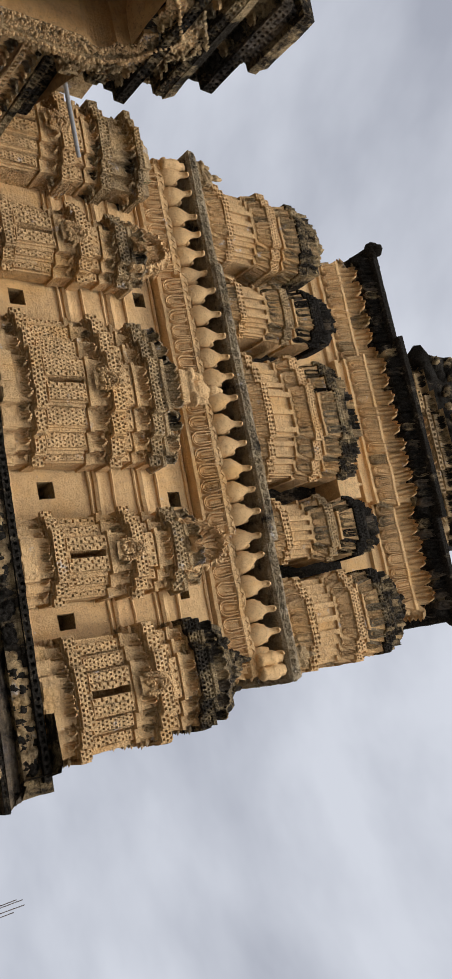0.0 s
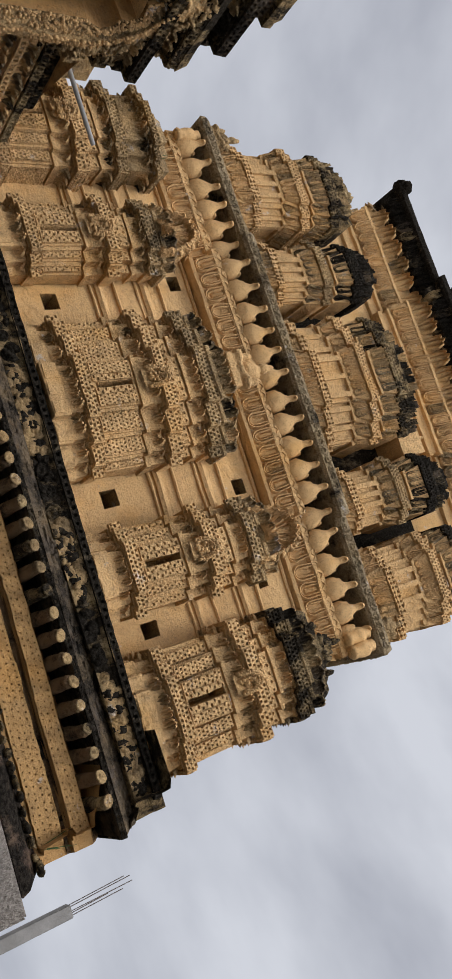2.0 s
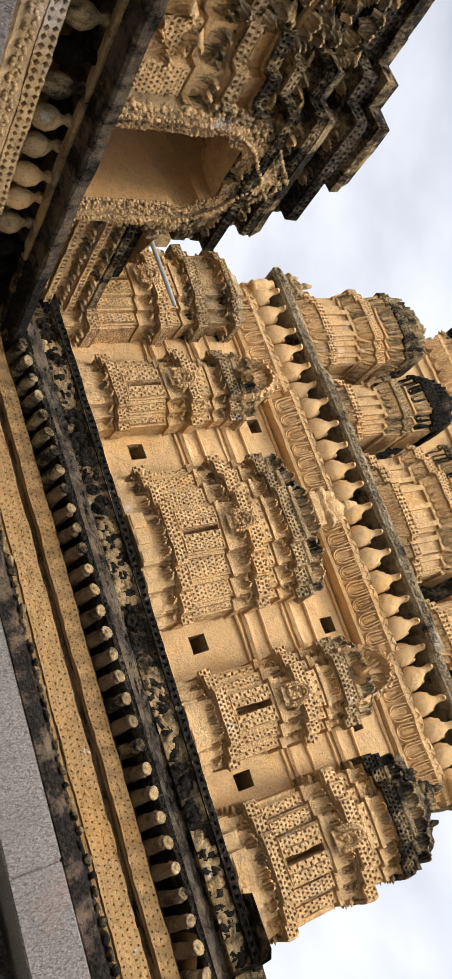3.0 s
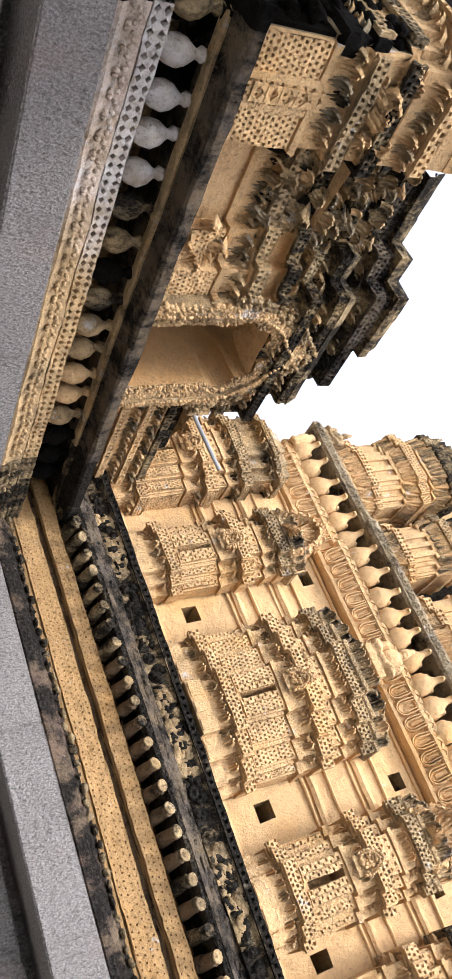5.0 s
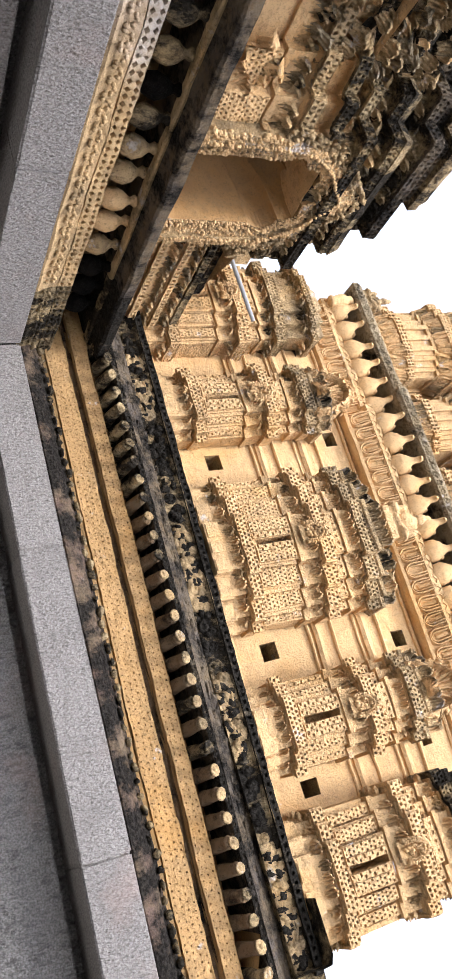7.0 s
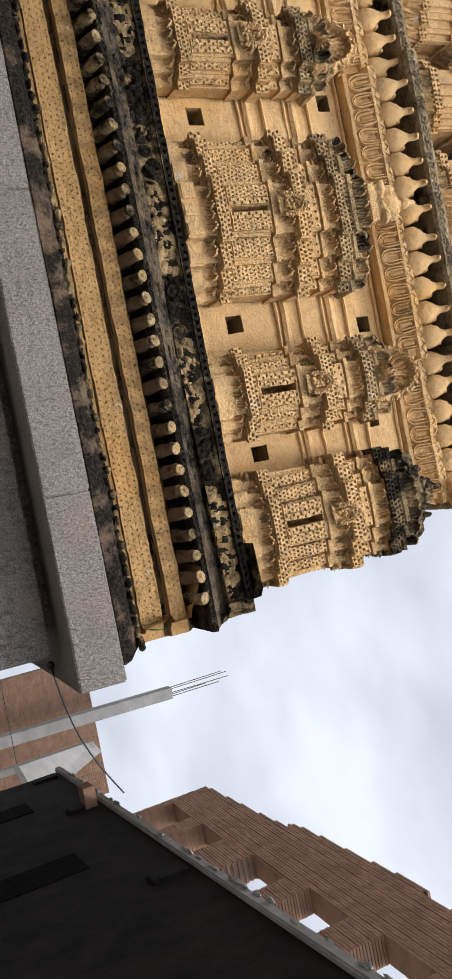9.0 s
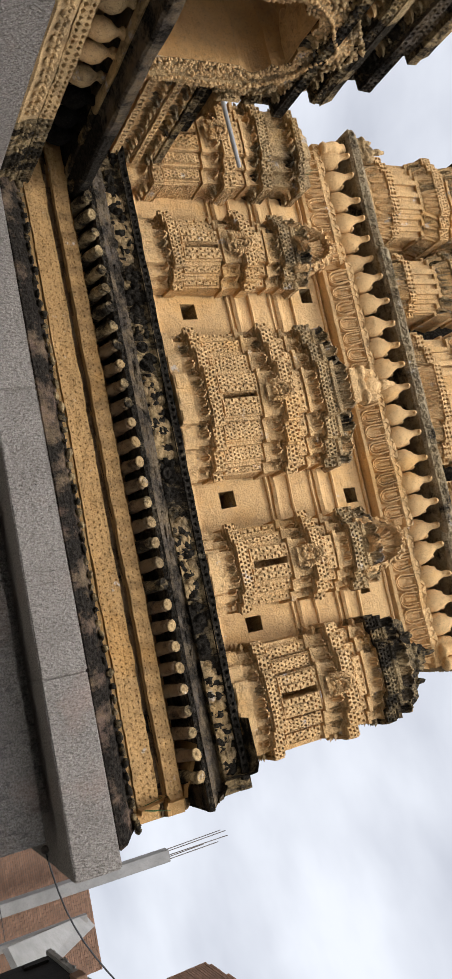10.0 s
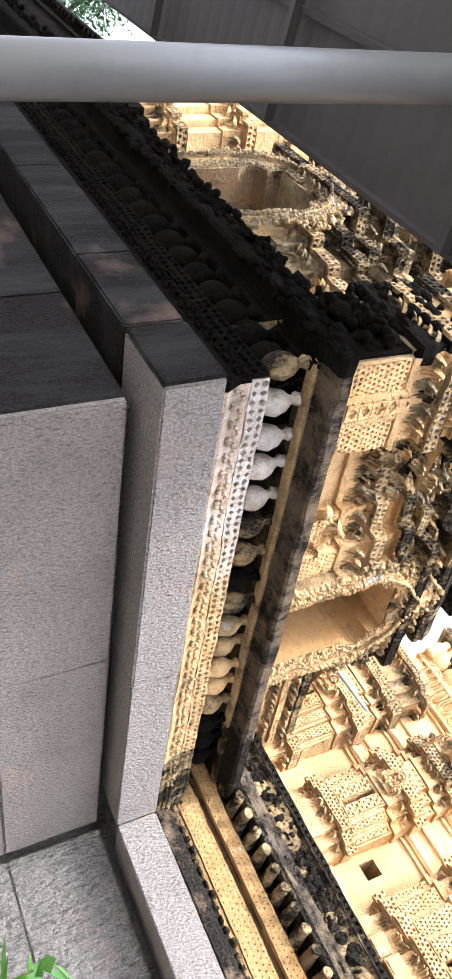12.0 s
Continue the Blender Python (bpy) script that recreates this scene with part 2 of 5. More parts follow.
class Geo:
    """Vertices and faces that grow into one mesh."""

    def __init__(self):
        self.v, self.f = [], []

    def quad(self, a, b, c, d):
        i = len(self.v)
        self.v += [tuple(a), tuple(b), tuple(c), tuple(d)]
        self.f.append((i, i + 1, i + 2, i + 3))

    def box(self, x0, x1, y0, y1, z0, z1):
        i = len(self.v)
        self.v += [(x, y, z) for z in (z0, z1) for x, y in ((x0, y0), (x1, y0), (x1, y1), (x0, y1))]
        self.f += [tuple(i + k for k in q) for q in ((3, 2, 1, 0), (4, 5, 6, 7), (0, 1, 5, 4), (1, 2, 6, 5), (2, 3, 7, 6), (3, 0, 4, 7))]
        return self

    def loft(self, plan, prof, cap=True, skip=()):
        """Rings of the plan, moved outwards by d at each z of the profile. skip: (ring, segment) left open."""
        fine, own = [], []
        for q in range(len(plan) - 1):
            p0, p1 = Vector(plan[q]), Vector(plan[q + 1])
            n = max(1, min(40, int((p1 - p0).length / 0.22)))
            fine += [tuple(p0.lerp(p1, w / n)) for w in range(n)]
            own += [q] * n
        plan = fine + [plan[-1]]
        i, k = len(self.v), len(plan)
        for z, d in prof:
            self.v += [(x, y, z) for x, y in shifted(plan, d)]
        for r in range(len(prof) - 1):
            for s in range(k - 1):
                if (r, own[s]) not in skip:
                    a = i + r * k + s
                    self.f.append((a, a + 1, a + 1 + k, a + k))
        if cap:
            self.f.append(tuple(range(i + (len(prof) - 1) * k, i + len(prof) * k)))
            self.f.append(tuple(range(i + k - 1, i - 1, -1)))
        return self

    def lattice(self, o, u, v, out, nu, nv, hole=0.3, depth=0.09, lift=0.02, diamond=False):
        """A pierced plate: nu by nv cells, each with a pit, raised over the face by lift."""
        o, u, v, out = (Vector(q) for q in (o, u, v, out))
        o = o + out * lift
        du, dv = u / nu, v / nv
        for a in range(nu):
            for b in range(nv):
                c = o + du * (a + 0.5) + dv * (b + 0.5)
                h = c if diamond or nv == 1 else c + du * (0.2 if b % 2 else -0.2)
                j = 1 + random.uniform(-0.16, 0.12)
                i = len(self.v)
                cor = [c - du / 2 - dv / 2, c + du / 2 - dv / 2, c + du / 2 + dv / 2, c - du / 2 + dv / 2]
                if diamond:
                    hole_p = [h - dv * hole * 1.5 * j, h + du * hole * 1.5 * j, h + dv * hole * 1.5 * j, h - du * hole * 1.5 * j]
                else:
                    e, g = du * hole * j, dv * hole * j
                    hole_p = [h - e - g, h + e - g * 0.8, h + e * 0.8 + g, h - e * 0.9 + g]
                self.v += [tuple(p) for p in cor + hole_p] + [tuple(h + (p - h) * 0.75 - out * depth) for p in hole_p]
                if diamond:
                    for q in range(4):
                        self.f.append((i + q, i + (q + 1) % 4, i + 4 + q))
                        self.f.append((i + (q + 1) % 4, i + 4 + (q + 1) % 4, i + 4 + q))
                else:
                    for q in range(4):
                        self.f.append((i + q, i + (q + 1) % 4, i + 4 + (q + 1) % 4, i + 4 + q))
                for q in range(4):
                    self.f.append((i + 4 + q, i + 4 + (q + 1) % 4, i + 8 + (q + 1) % 4, i + 8 + q))
                self.f.append((i + 8, i + 9, i + 10, i + 11))
        cor = [o, o + u, o + u + v, o + v]
        for q in range(4):
            a, b = cor[q], cor[(q + 1) % 4]
            self.quad(a, b, b - out * (lift + 0.02), a - out * (lift + 0.02))
        return self

    def lathe(self, prof, n=12, m=None):
        """A turned body about z from (radius, z) pairs, set by m."""
        m, i = m or Matrix(), len(self.v)
        for r, z in prof:
            self.v += [tuple(m @ Vector((r * math.cos(2 * math.pi * k / n), r * math.sin(2 * math.pi * k / n), z))) for k in range(n)]
        for a in range(len(prof) - 1):
            for k in range(n):
                b = i + a * n
                self.f.append((b + k, b + (k + 1) % n, b + n + (k + 1) % n, b + n + k))
        self.f.append(tuple(range(i + n - 1, i - 1, -1)))
        self.f.append(tuple(range(i + (len(prof) - 1) * n, i + len(prof) * n)))
        return self

    def blob(self, c, r, n=8, rough=0.0):
        """A lump: an ellipsoid of radii r with an uneven skin."""
        i, rows = len(self.v), n // 2 + 1
        for a in range(rows + 1):
            th = math.pi * a / rows
            for k in range(n):
                ph = 2 * math.pi * k / n
                j = 1 + random.uniform(-rough, rough)
                self.v.append((c[0] + r[0] * j * math.sin(th) * math.cos(ph), c[1] + r[1] * j * math.sin(th) * math.sin(ph), c[2] - r[2] * j * math.cos(th)))
        for a in range(rows):
            for k in range(n):
                b = i + a * n
                self.f.append((b + k, b + (k + 1) % n, b + n + (k + 1) % n, b + n + k))
        return self

    def mesh(self, name, material, smooth=False):
        me = bpy.data.meshes.new(name)
        if material.name.startswith("stucco"):
            # hand-modelled and weathered: nothing is quite straight
            self.v = [tuple(Vector(p) + noise.noise_vector(Vector(p) * 2.3) * 0.018 + noise.noise_vector(Vector(p) * 9.0) * 0.014) for p in self.v]
        me.from_pydata(self.v, [], self.f)
        me.materials.append(material)
        if smooth or name in SMOOTH:
            me.shade_smooth()
        me.update()
        return me


def shifted(plan, d):
    """The plan's corners moved outwards (to the right of its run) by d."""
    out = []
    for i, p in enumerate(plan):
        p = Vector(p)
        ns = []
        for a, b in ((i - 1, i), (i, i + 1)):
            if 0 <= a and b < len(plan):
                t = (Vector(plan[b]) - Vector(plan[a])).normalized()
                ns.append(Vector((t.y, -t.x)))
        if len(ns) == 2:
            k = ns[0] + ns[1]
            k = k * (2 / max(k.length_squared, 0.3))
        else:
            k = ns[0]
        out.append(tuple(p + k * d))
    return out


def thing(name, label, category, group="", kind="", at=(0, 0, 0)):
    ob = new(name)
    ob.empty_display_size = 0.2
    ob.location = at
    return tagged(ob, label, category, group, kind)


def part(name, geo, material, parent, label="", smooth=False, m=None, kind=""):
    """Links a Geo or a ready mesh as one object under a thing or a part."""
    ob = new(name, geo if isinstance(geo, bpy.types.Mesh) else geo.mesh(name, material, smooth))
    if parent is not None:
        ob.parent = parent
        root = parent.matrix_basis if parent.parent is None else parent.parent.matrix_basis @ parent.matrix_basis
        ob.matrix_basis = root.inverted() @ (m or Matrix())
    elif m:
        ob.matrix_basis = m
    if name in ("pierced_band", "diamond_band", "pierced_panel", "neck_panel", "diamond_holes"):
        kind = "stuff"
    return tagged(ob, label, kind=kind)


# ---- shared ornament pieces, one metre wide and high, outer side towards -y ----
def petal_mesh(name, material):
    """A lotus petal with a raised rim, rounded below."""
    g = Geo()
    n = 8
    ring = [(0.5 * math.cos(math.pi * (1 + k / n)), 0.42 + 0.42 * math.sin(math.pi * (1 + k / n))) for k in range(n + 1)]
    ring = [(-0.44, 1.0)] + ring + [(0.44, 1.0)]
    def level(s, y, lift=0.0):
        return [(x * s, y - 0.30 * z, 0.42 + (z - 0.42) * s + lift if z < 0.99 else 1.0) for x, z in ring]
    layers = [level(1.0, 0.3), level(0.98, -0.04), level(0.9, -0.17), level(0.8, -0.16), level(0.74, 0.06), level(0.64, 0.07), level(0.58, -0.12), level(0.48, -0.12), level(0.42, 0.1), level(0.2, 0.02)]
    k = len(ring)
    for lay in layers:
        g.v += lay
    for a in range(len(layers) - 1):
        for s in range(k - 1):
            b = a * k + s
            g.f.append((b, b + 1, b + 1 + k, b + k))
    g.f.append(tuple(range((len(layers) - 1) * k, len(layers) * k)))
    return g.mesh(name, material)


def leaf_mesh(name, material):
    """A ribbed leaf that curls outwards to a drooping tip."""
    g = Geo()
    nx, nz = 12, 7
    for b in range(nz + 2):
        t = min(1.0, b / nz)
        w = 0.5 * (0.84 + 0.2 * t) * (0.86 if b == nz else 1.0)
        out = 0.08 + 0.8 * t ** 2.0
        z = t if t < 0.86 else 0.86 - (t - 0.86) * 1.1
        for a in range(nx + 1):
            u = 2 * a / nx - 1
            if b > nz:
                g.v.append((u * w, 0.2, 1.0))
            else:
                rib = 0.3 * abs(math.cos(1.5 * math.pi * u)) * (0.55 + 0.45 * t)
                g.v.append((u * w, -out - rib + 0.24 * u * u, z - 0.16 * u * u * t))
    for b in range(nz + 1):
        for a in range(nx):
            q = b * (nx + 1) + a
            g.f.append((q, q + 1, q + nx + 2, q + nx + 1))
    return g.mesh(name, material)


def weathered(make, name):
    """For each material a choice of pieces, most of its own and some of its neighbours in wear."""
    near = {M_CLEAN: (M_STUCCO,), M_STUCCO: (M_CLEAN, M_WORN), M_WORN: (M_STUCCO, M_GREY, M_MOULD), M_GREY: (M_WORN, M_MOULD), M_MOULD: (M_WORN, M_ASH, M_BLACK),
            M_BLACK: (M_ASH, M_MOULD), M_ASH: (M_MOULD, M_GREY), M_SOOT_SHADE: (M_SOOT_SHADE,)}
    own = {m: make(name, m) for m in near}
    return {m.name: [own[m]] * 5 + [own[q] for q in more] for m, more in near.items()}


PETAL = weathered(petal_mesh, "petal")
LEAF = weathered(leaf_mesh, "acanthus_leaf")


BLOCK = {m.name: Geo().box(-0.5, 0.5, -0.5, 0.5, 0, 1).mesh("block", m) for m in (M_STUCCO, M_WORN, M_GREY)}


def along(p, q):
    """Run, length and outward way of a plan's segment."""
    d = Vector(q) - Vector(p)
    t = d.normalized()
    return t, d.length, Vector((t.y, -t.x))


def facing(x, y, z, way, sx, sy, sz, lean=0.0, spin=0.0):
    """A pose whose -y side looks along way, scaled."""
    turn = math.atan2(way.x, -way.y)
    return Matrix.LocRotScale((x, y, z), Euler((lean, spin, turn)), (sx, sy, sz))


def row_of(name, mesh, plan, d, z, width, height, depth, parent, sides=None, shy=0.0, lean=0.0):
    """Pieces side by side along each segment of a plan."""
    ring = shifted(plan, d)
    for s in range(len(ring) - 1):
        if sides is not None and s not in sides:
            continue
        t, length, way = along(ring[s], ring[s + 1])
        if length < width * 0.55:
            continue
        n = max(1, round((length - shy) / width))
        step = length / n
        for k in range(n):
            p = Vector(ring[s]) + t * step * (k + 0.5)
            j = random.uniform(0.86, 1.08)
            part(name, random.choice(mesh), None, parent, m=facing(p.x, p.y, z, way, step * 0.94 * j, depth, height * random.uniform(0.88, 1.06), lean + random.uniform(-0.09, 0.09), random.uniform(-0.1, 0.1)))


def stepped(cx, yf, halves, step, back):
    """A plan with a middle bay and set-back flanks, its front towards -y."""
    pts = [(cx - halves[-1], back)]
    for i in range(len(halves) - 1, -1, -1):
        pts.append((cx - halves[i], yf + i * step))
        if i:
            pts.append((cx - halves[i - 1], yf + i * step))
    right = [(2 * cx - x, y) for x, y in reversed(pts)]
    return pts + right


def pierced(g, plan, d, z0, z1, pitch, sides=None, diamond=False, hole=0.3, lift=0.03, depth=0.09):
    """Pierced plates on each segment of a plan."""
    ring = shifted(plan, d)
    for s in range(len(ring) - 1):
        t, length, way = along(ring[s], ring[s + 1])
        if length < pitch * 1.2 or (sides is not None and s not in sides):
            continue
        nu, nv = max(1, round(length / pitch)), max(1, round((z1 - z0) / pitch))
        g.lattice((*ring[s], z0), (*(t * length), 0), (0, 0, z1 - z0), (*way, 0), nu, nv, hole, depth, lift, diamond)


def bands_on(ob, plan, bands, sides=None, pitch=0.085, petal=0.16, body_name="body", body_mat=None, skip=()):
    """A moulded body over a plan with its carved bands. A band: kind, z0, z1, offset below, offset above, material."""
    prof = []
    for kind, z0, z1, d0, d1, mat in bands:
        cut = 0.055 if kind in ("lattice", "diamond") else 0.0
        prof += [(z0, d0 - cut), (z1, ((d0 + d1) / 2 - 0.05 if kind == "leaf" else d1) - cut)]
    ob = part(body_name, Geo().loft(plan, prof, skip=skip), body_mat or M_STUCCO, ob)
    for kind, z0, z1, d0, d1, mat in bands:
        h = z1 - z0
        if kind == "lattice":
            g = Geo()
            pierced(g, plan, d0, z0 + 0.01, z1 - 0.01, pitch, sides, False, 0.3, 0.03, 0.11)
            part("pierced_band", g, mat, ob)
        elif kind == "diamond":
            g = Geo()
            pierced(g, plan, d0, z0 + 0.01, z1 - 0.01, min(pitch * 1.25, h - 0.02), sides, True, 0.28)
            part("diamond_band", g, mat, ob)
        elif kind == "petal":
            row_of("petal", PETAL[mat.name], plan, (d0 + d1) / 2 - 0.03, z0 - 0.02, petal, h + 0.04, 0.27, ob, sides)
        elif kind == "leaf":
            row_of("acanthus_leaf", LEAF[mat.name], plan, d0 - 0.06, z0 - 0.01, petal * 0.78, h + 0.03, 0.11 + 0.9 * max(0.0, d1 - d0), ob, sides)
        elif kind == "blocks":
            ring = shifted(plan, d0)
            for s in range(len(ring) - 1):
                t, length, way = along(ring[s], ring[s + 1])
                if length < 0.14 or (sides is not None and s not in sides):
                    continue
                n = max(1, round(length / 0.3))
                for k in range(n):
                    p = Vector(ring[s]) + t * (length * (k + 0.5) / n)
                    part("block", BLOCK[mat.name], None, ob, m=facing(p.x, p.y, z0 + 0.02, way, length / n * random.uniform(0.6, 0.8), 0.045, h * random.uniform(0.7, 0.85)))

# ---- ground and granite storey ----
def ground():
    g = Geo()
    g.quad((-400, -400, 0), (400, -400, 0), (400, 400, 0), (-400, 400, 0))
    tagged(part("ground", g, M_GROUND, None), "trodden earth and paving round the temple", "ground", kind="structure")


def stone(g_w, g_d, g_h, name, material):
    """A dressed block about its middle with softened, slightly uneven edges."""
    bm = bmesh.new()
    bmesh.ops.create_cube(bm, size=1, matrix=Matrix.Diagonal((g_w, g_d, g_h, 1)))
    bmesh.ops.bevel(bm, geom=bm.edges[:], offset=0.018, segments=2, affect="EDGES")
    for v in bm.verts:
        v.co += Vector((random.uniform(-1, 1), random.uniform(-1, 1), random.uniform(-1, 1))) * 0.006
    me = bpy.data.meshes.new(name)
    bm.to_mesh(me)
    bm.free()
    me.materials.append(material)
    return me


def granite_storey():
    tower = thing("wall_tower_base", "rough grey granite wall of coursed blocks under the tower", "wall", kind="structure")
    part("core", Geo().box(-3, 8.6, 0.82, 12, 0, 4.45), M_GRANITE_D, tower)
    part("core", Geo().box(-23.5, -0.7, -6.8, 0.6, 0, 4.45), M_GRANITE_D, tower)
    courses = (0.0, 1.2, 2.4, 3.74)
    for c in range(len(courses) - 1):
        z0, z1 = courses[c], courses[c + 1]
        dz = 0.05 if c == 3 else 0.0
        for run in ("tower", "side", "front"):
            start, end = {"tower": (-0.3, 8.9), "side": (-7.12, 0.35), "front": (-23.2, -0.42)}[run]
            p = start
            while p < end - 0.02:
                w = min(random.uniform(2.4, 3.8), end - p)
                if end - p - w < 1.2:
                    w = end - p
                # front blocks are darkened for canopy shade as well as soot
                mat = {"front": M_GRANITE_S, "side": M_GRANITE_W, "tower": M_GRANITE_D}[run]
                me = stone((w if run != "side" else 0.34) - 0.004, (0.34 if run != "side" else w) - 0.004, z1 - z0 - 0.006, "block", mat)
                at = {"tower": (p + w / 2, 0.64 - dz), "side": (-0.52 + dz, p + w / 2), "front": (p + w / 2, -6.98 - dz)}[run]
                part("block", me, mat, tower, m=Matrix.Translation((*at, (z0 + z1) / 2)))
                p += w
    # recessed bed under the projecting slabs
    slab = thing("granite_cornice", "projecting grey granite cornice slabs with chiselled faces", "cornice", kind="structure")
    for cuts, run in (((-0.02, 3.1, 6.9, 9.36), "tower"), ((-7.462, -3.3, -0.02), "side"), ((-23.2, -20.4, -17.9, -15.5, -12.6, -10.1, -7.4, -4.8, -2.4, -0.96), "front")):
        for a, b in zip(cuts, cuts[1:]):
            w = b - a - 0.003
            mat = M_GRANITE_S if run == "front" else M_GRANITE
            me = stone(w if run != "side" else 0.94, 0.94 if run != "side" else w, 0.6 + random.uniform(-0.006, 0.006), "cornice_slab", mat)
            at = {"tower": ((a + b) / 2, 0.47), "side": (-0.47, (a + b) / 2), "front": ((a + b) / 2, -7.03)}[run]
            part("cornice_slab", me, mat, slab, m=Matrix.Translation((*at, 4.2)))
    part("cornice_slab", stone(0.936, 0.05, 0.598, "cornice_slab", M_GRANITE_S), M_GRANITE_S, slab, "end face darkened for soot and canopy shade", m=Matrix.Translation((-0.471, -7.479, 4.2)))
    part("cornice_slab", stone(0.9, 2.4, 0.6, "cornice_slab", M_GRANITE), M_GRANITE, slab, m=Matrix.Translation((8.9, 2.15, 4.2)))


ground()
granite_storey()

XC = 3.27
TOWER = [(-3.0, 0.0), (9.36, 0.0), (9.36, 12.0)]


# ---- lower entablature of the tower ----
def rosette_mesh(name, material):
    g = Geo()
    turn = Matrix.Rotation(radians(90), 4, "X")
    g.lathe([(0.5, 0.0), (0.5, 0.12), (0.42, 0.2), (0.32, 0.14), (0.2, 0.14), (0.14, 0.26), (0.04, 0.3)], 10, turn)
    return g.mesh(name, material)


def joist_mesh(name, material):
    """A round joist end that runs out towards -y, with a rosette on its face."""
    g = Geo()
    turn = Matrix.Rotation(radians(90), 4, "X")
    g.lathe([(0.13, -0.5), (0.125, -0.05), (0.112, 0.14), (0.098, 0.26), (0.09, 0.325), (0.1, 0.34), (0.095, 0.365), (0.065, 0.39), (0.045, 0.38), (0.03, 0.41), (0.01, 0.415)], 12, Matrix.Rotation(radians(-24), 4, "X") @ turn)
    for q in range(7):
        a = 2 * math.pi * q / 7
        g.blob(tuple(Matrix.Rotation(radians(-24), 4, "X") @ Vector((0.062 * math.cos(a), -0.36, 0.062 * math.sin(a)))), (0.033, 0.033, 0.033), 6, 0.3)
    return g.mesh(name, material)


def tower_entablature():
    e = thing("tower_entablature", "carved yellow stucco entablature with a black mouldy eave", "cornice", kind="structure")
    prof = [(4.5, -0.22), (4.56, -0.16), (4.66, -0.2), (4.78, -0.3), (4.87, -0.42), (4.9, -0.46)]
    part("kapota_moulding", Geo().loft(TOWER, prof), M_KAPOTA, e, "blackened curved moulding", smooth=False)
    g = Geo()
    ring = shifted(TOWER, -0.2)
    for s in (0, 1):
        t, length, way = along(ring[s], ring[s + 1])
        n = int(min(length, 11) / 0.17)
        for k in range(n):
            p = Vector(ring[s]) + t * (length - 0.1 - 0.17 * k if s == 0 else 0.1 + 0.17 * k)
            g.blob((p.x + way.x * -0.16, p.y + way.y * -0.16, 4.87 + random.uniform(-0.03, 0.02)), (random.uniform(0.04, 0.09), 0.06, random.uniform(0.03, 0.055)), 6, 0.35)
    part("bead_row", g, M_MOULD, e, kind="stuff")
    part("frieze", Geo().loft(TOWER, [(4.84, -0.5), (4.95, -0.47), (4.97, -0.53), (5.3, -0.54), (5.32, -0.6), (5.37, -0.6), (5.39, -0.5), (5.64, -0.5), (5.66, -0.62), (5.76, -0.78), (5.86, -1.0), (5.94, -1.25)]), M_FRIEZE, e)
    part("groove", Geo().loft(TOWER, [(5.305, -0.52), (5.315, -0.575), (5.375, -0.575), (5.385, -0.52)], False), M_BROWN, e, "brown groove between the dotted bands")
    g = Geo()
    pierced(g, TOWER, -0.485, 4.98, 5.29, 0.085, None, False, 0.13, 0.015, 0.07)
    pierced(g, TOWER, -0.455, 5.4, 5.62, 0.085, None, False, 0.13, 0.015, 0.07)
    part("pierced_band", g, M_FRIEZE, e)
    mesh = joist_mesh("joist_end", M_BROWN)
    meshb = joist_mesh("joist_end", M_MOULD)
    ros = {q: rosette_mesh("rosette", m) for q, m in ((0, M_WORN), (1, M_BLACK), (2, M_MOULD))}
    for k in range(34):
        x = 8.62 - k * 0.293
        part("rosette", ros[0 if x > 2.2 and random.random() < 0.7 else 2], None, e, m=facing(x, 0.2, 5.825, Vector((0, -1)), random.uniform(0.14, 0.18), 0.12, 0.16, -0.42, random.uniform(-0.5, 0.5)))
        turn = Euler((random.uniform(-0.04, 0.04), 0, random.uniform(-0.06, 0.06)))
        part("joist_end", meshb if x < 2.2 or random.random() < 0.2 else mesh, None, e, m=Matrix.LocRotScale((x, 0.62, 5.69 + random.uniform(-0.012, 0.012)), turn, (0.84, random.uniform(1.05, 1.2), 0.84)))
    for k in range(9):
        part("joist_end", mesh, None, e, m=Matrix.LocRotScale((8.77, 0.95 + k * 0.3, 5.69), Euler((0, 0, radians(90))), (0.84, 1.0, 0.84)))
    part("eave", Geo().loft(TOWER, [(5.92, -1.25), (5.9, -0.32), (5.89, -0.26), (5.97, -0.27), (6.06, -0.33), (6.09, -0.38), (6.2, -0.44), (6.24, -0.5)]), M_ASH, e, "eave blackened by mould")
    g = Geo()
    pierced(g, TOWER, -0.262, 5.895, 5.965, 0.1, None, False, 0.25, 0.015, 0.05)
    part("pierced_band", g, M_BLACK, e)
    g = Geo()
    for k in range(420):
        x, s = random.uniform(-0.6, 9.02), random.random()
        g.blob((x, 0.27 + 0.2 * s + random.uniform(-0.01, 0.03), 5.91 + 0.31 * s), (random.uniform(0.03, 0.11), 0.035, random.uniform(0.02, 0.05)), 6, 0.4)
    part("mould_crust", g, M_ASH, e, kind="stuff")
    part("parapet", Geo().loft(TOWER, [(6.22, -0.56), (6.52, -0.56), (6.54, -0.55), (6.58, -0.55), (6.68, -0.55), (6.72, -0.56), (6.76, -0.66), (6.76, -1.3)]), M_MOULD, e)
    g = Geo()
    pierced(g, TOWER, -0.485, 6.57, 6.68, 0.11, None, False, 0.25, 0.02, 0.05)
    part("pierced_band", g, M_BLACK, e)
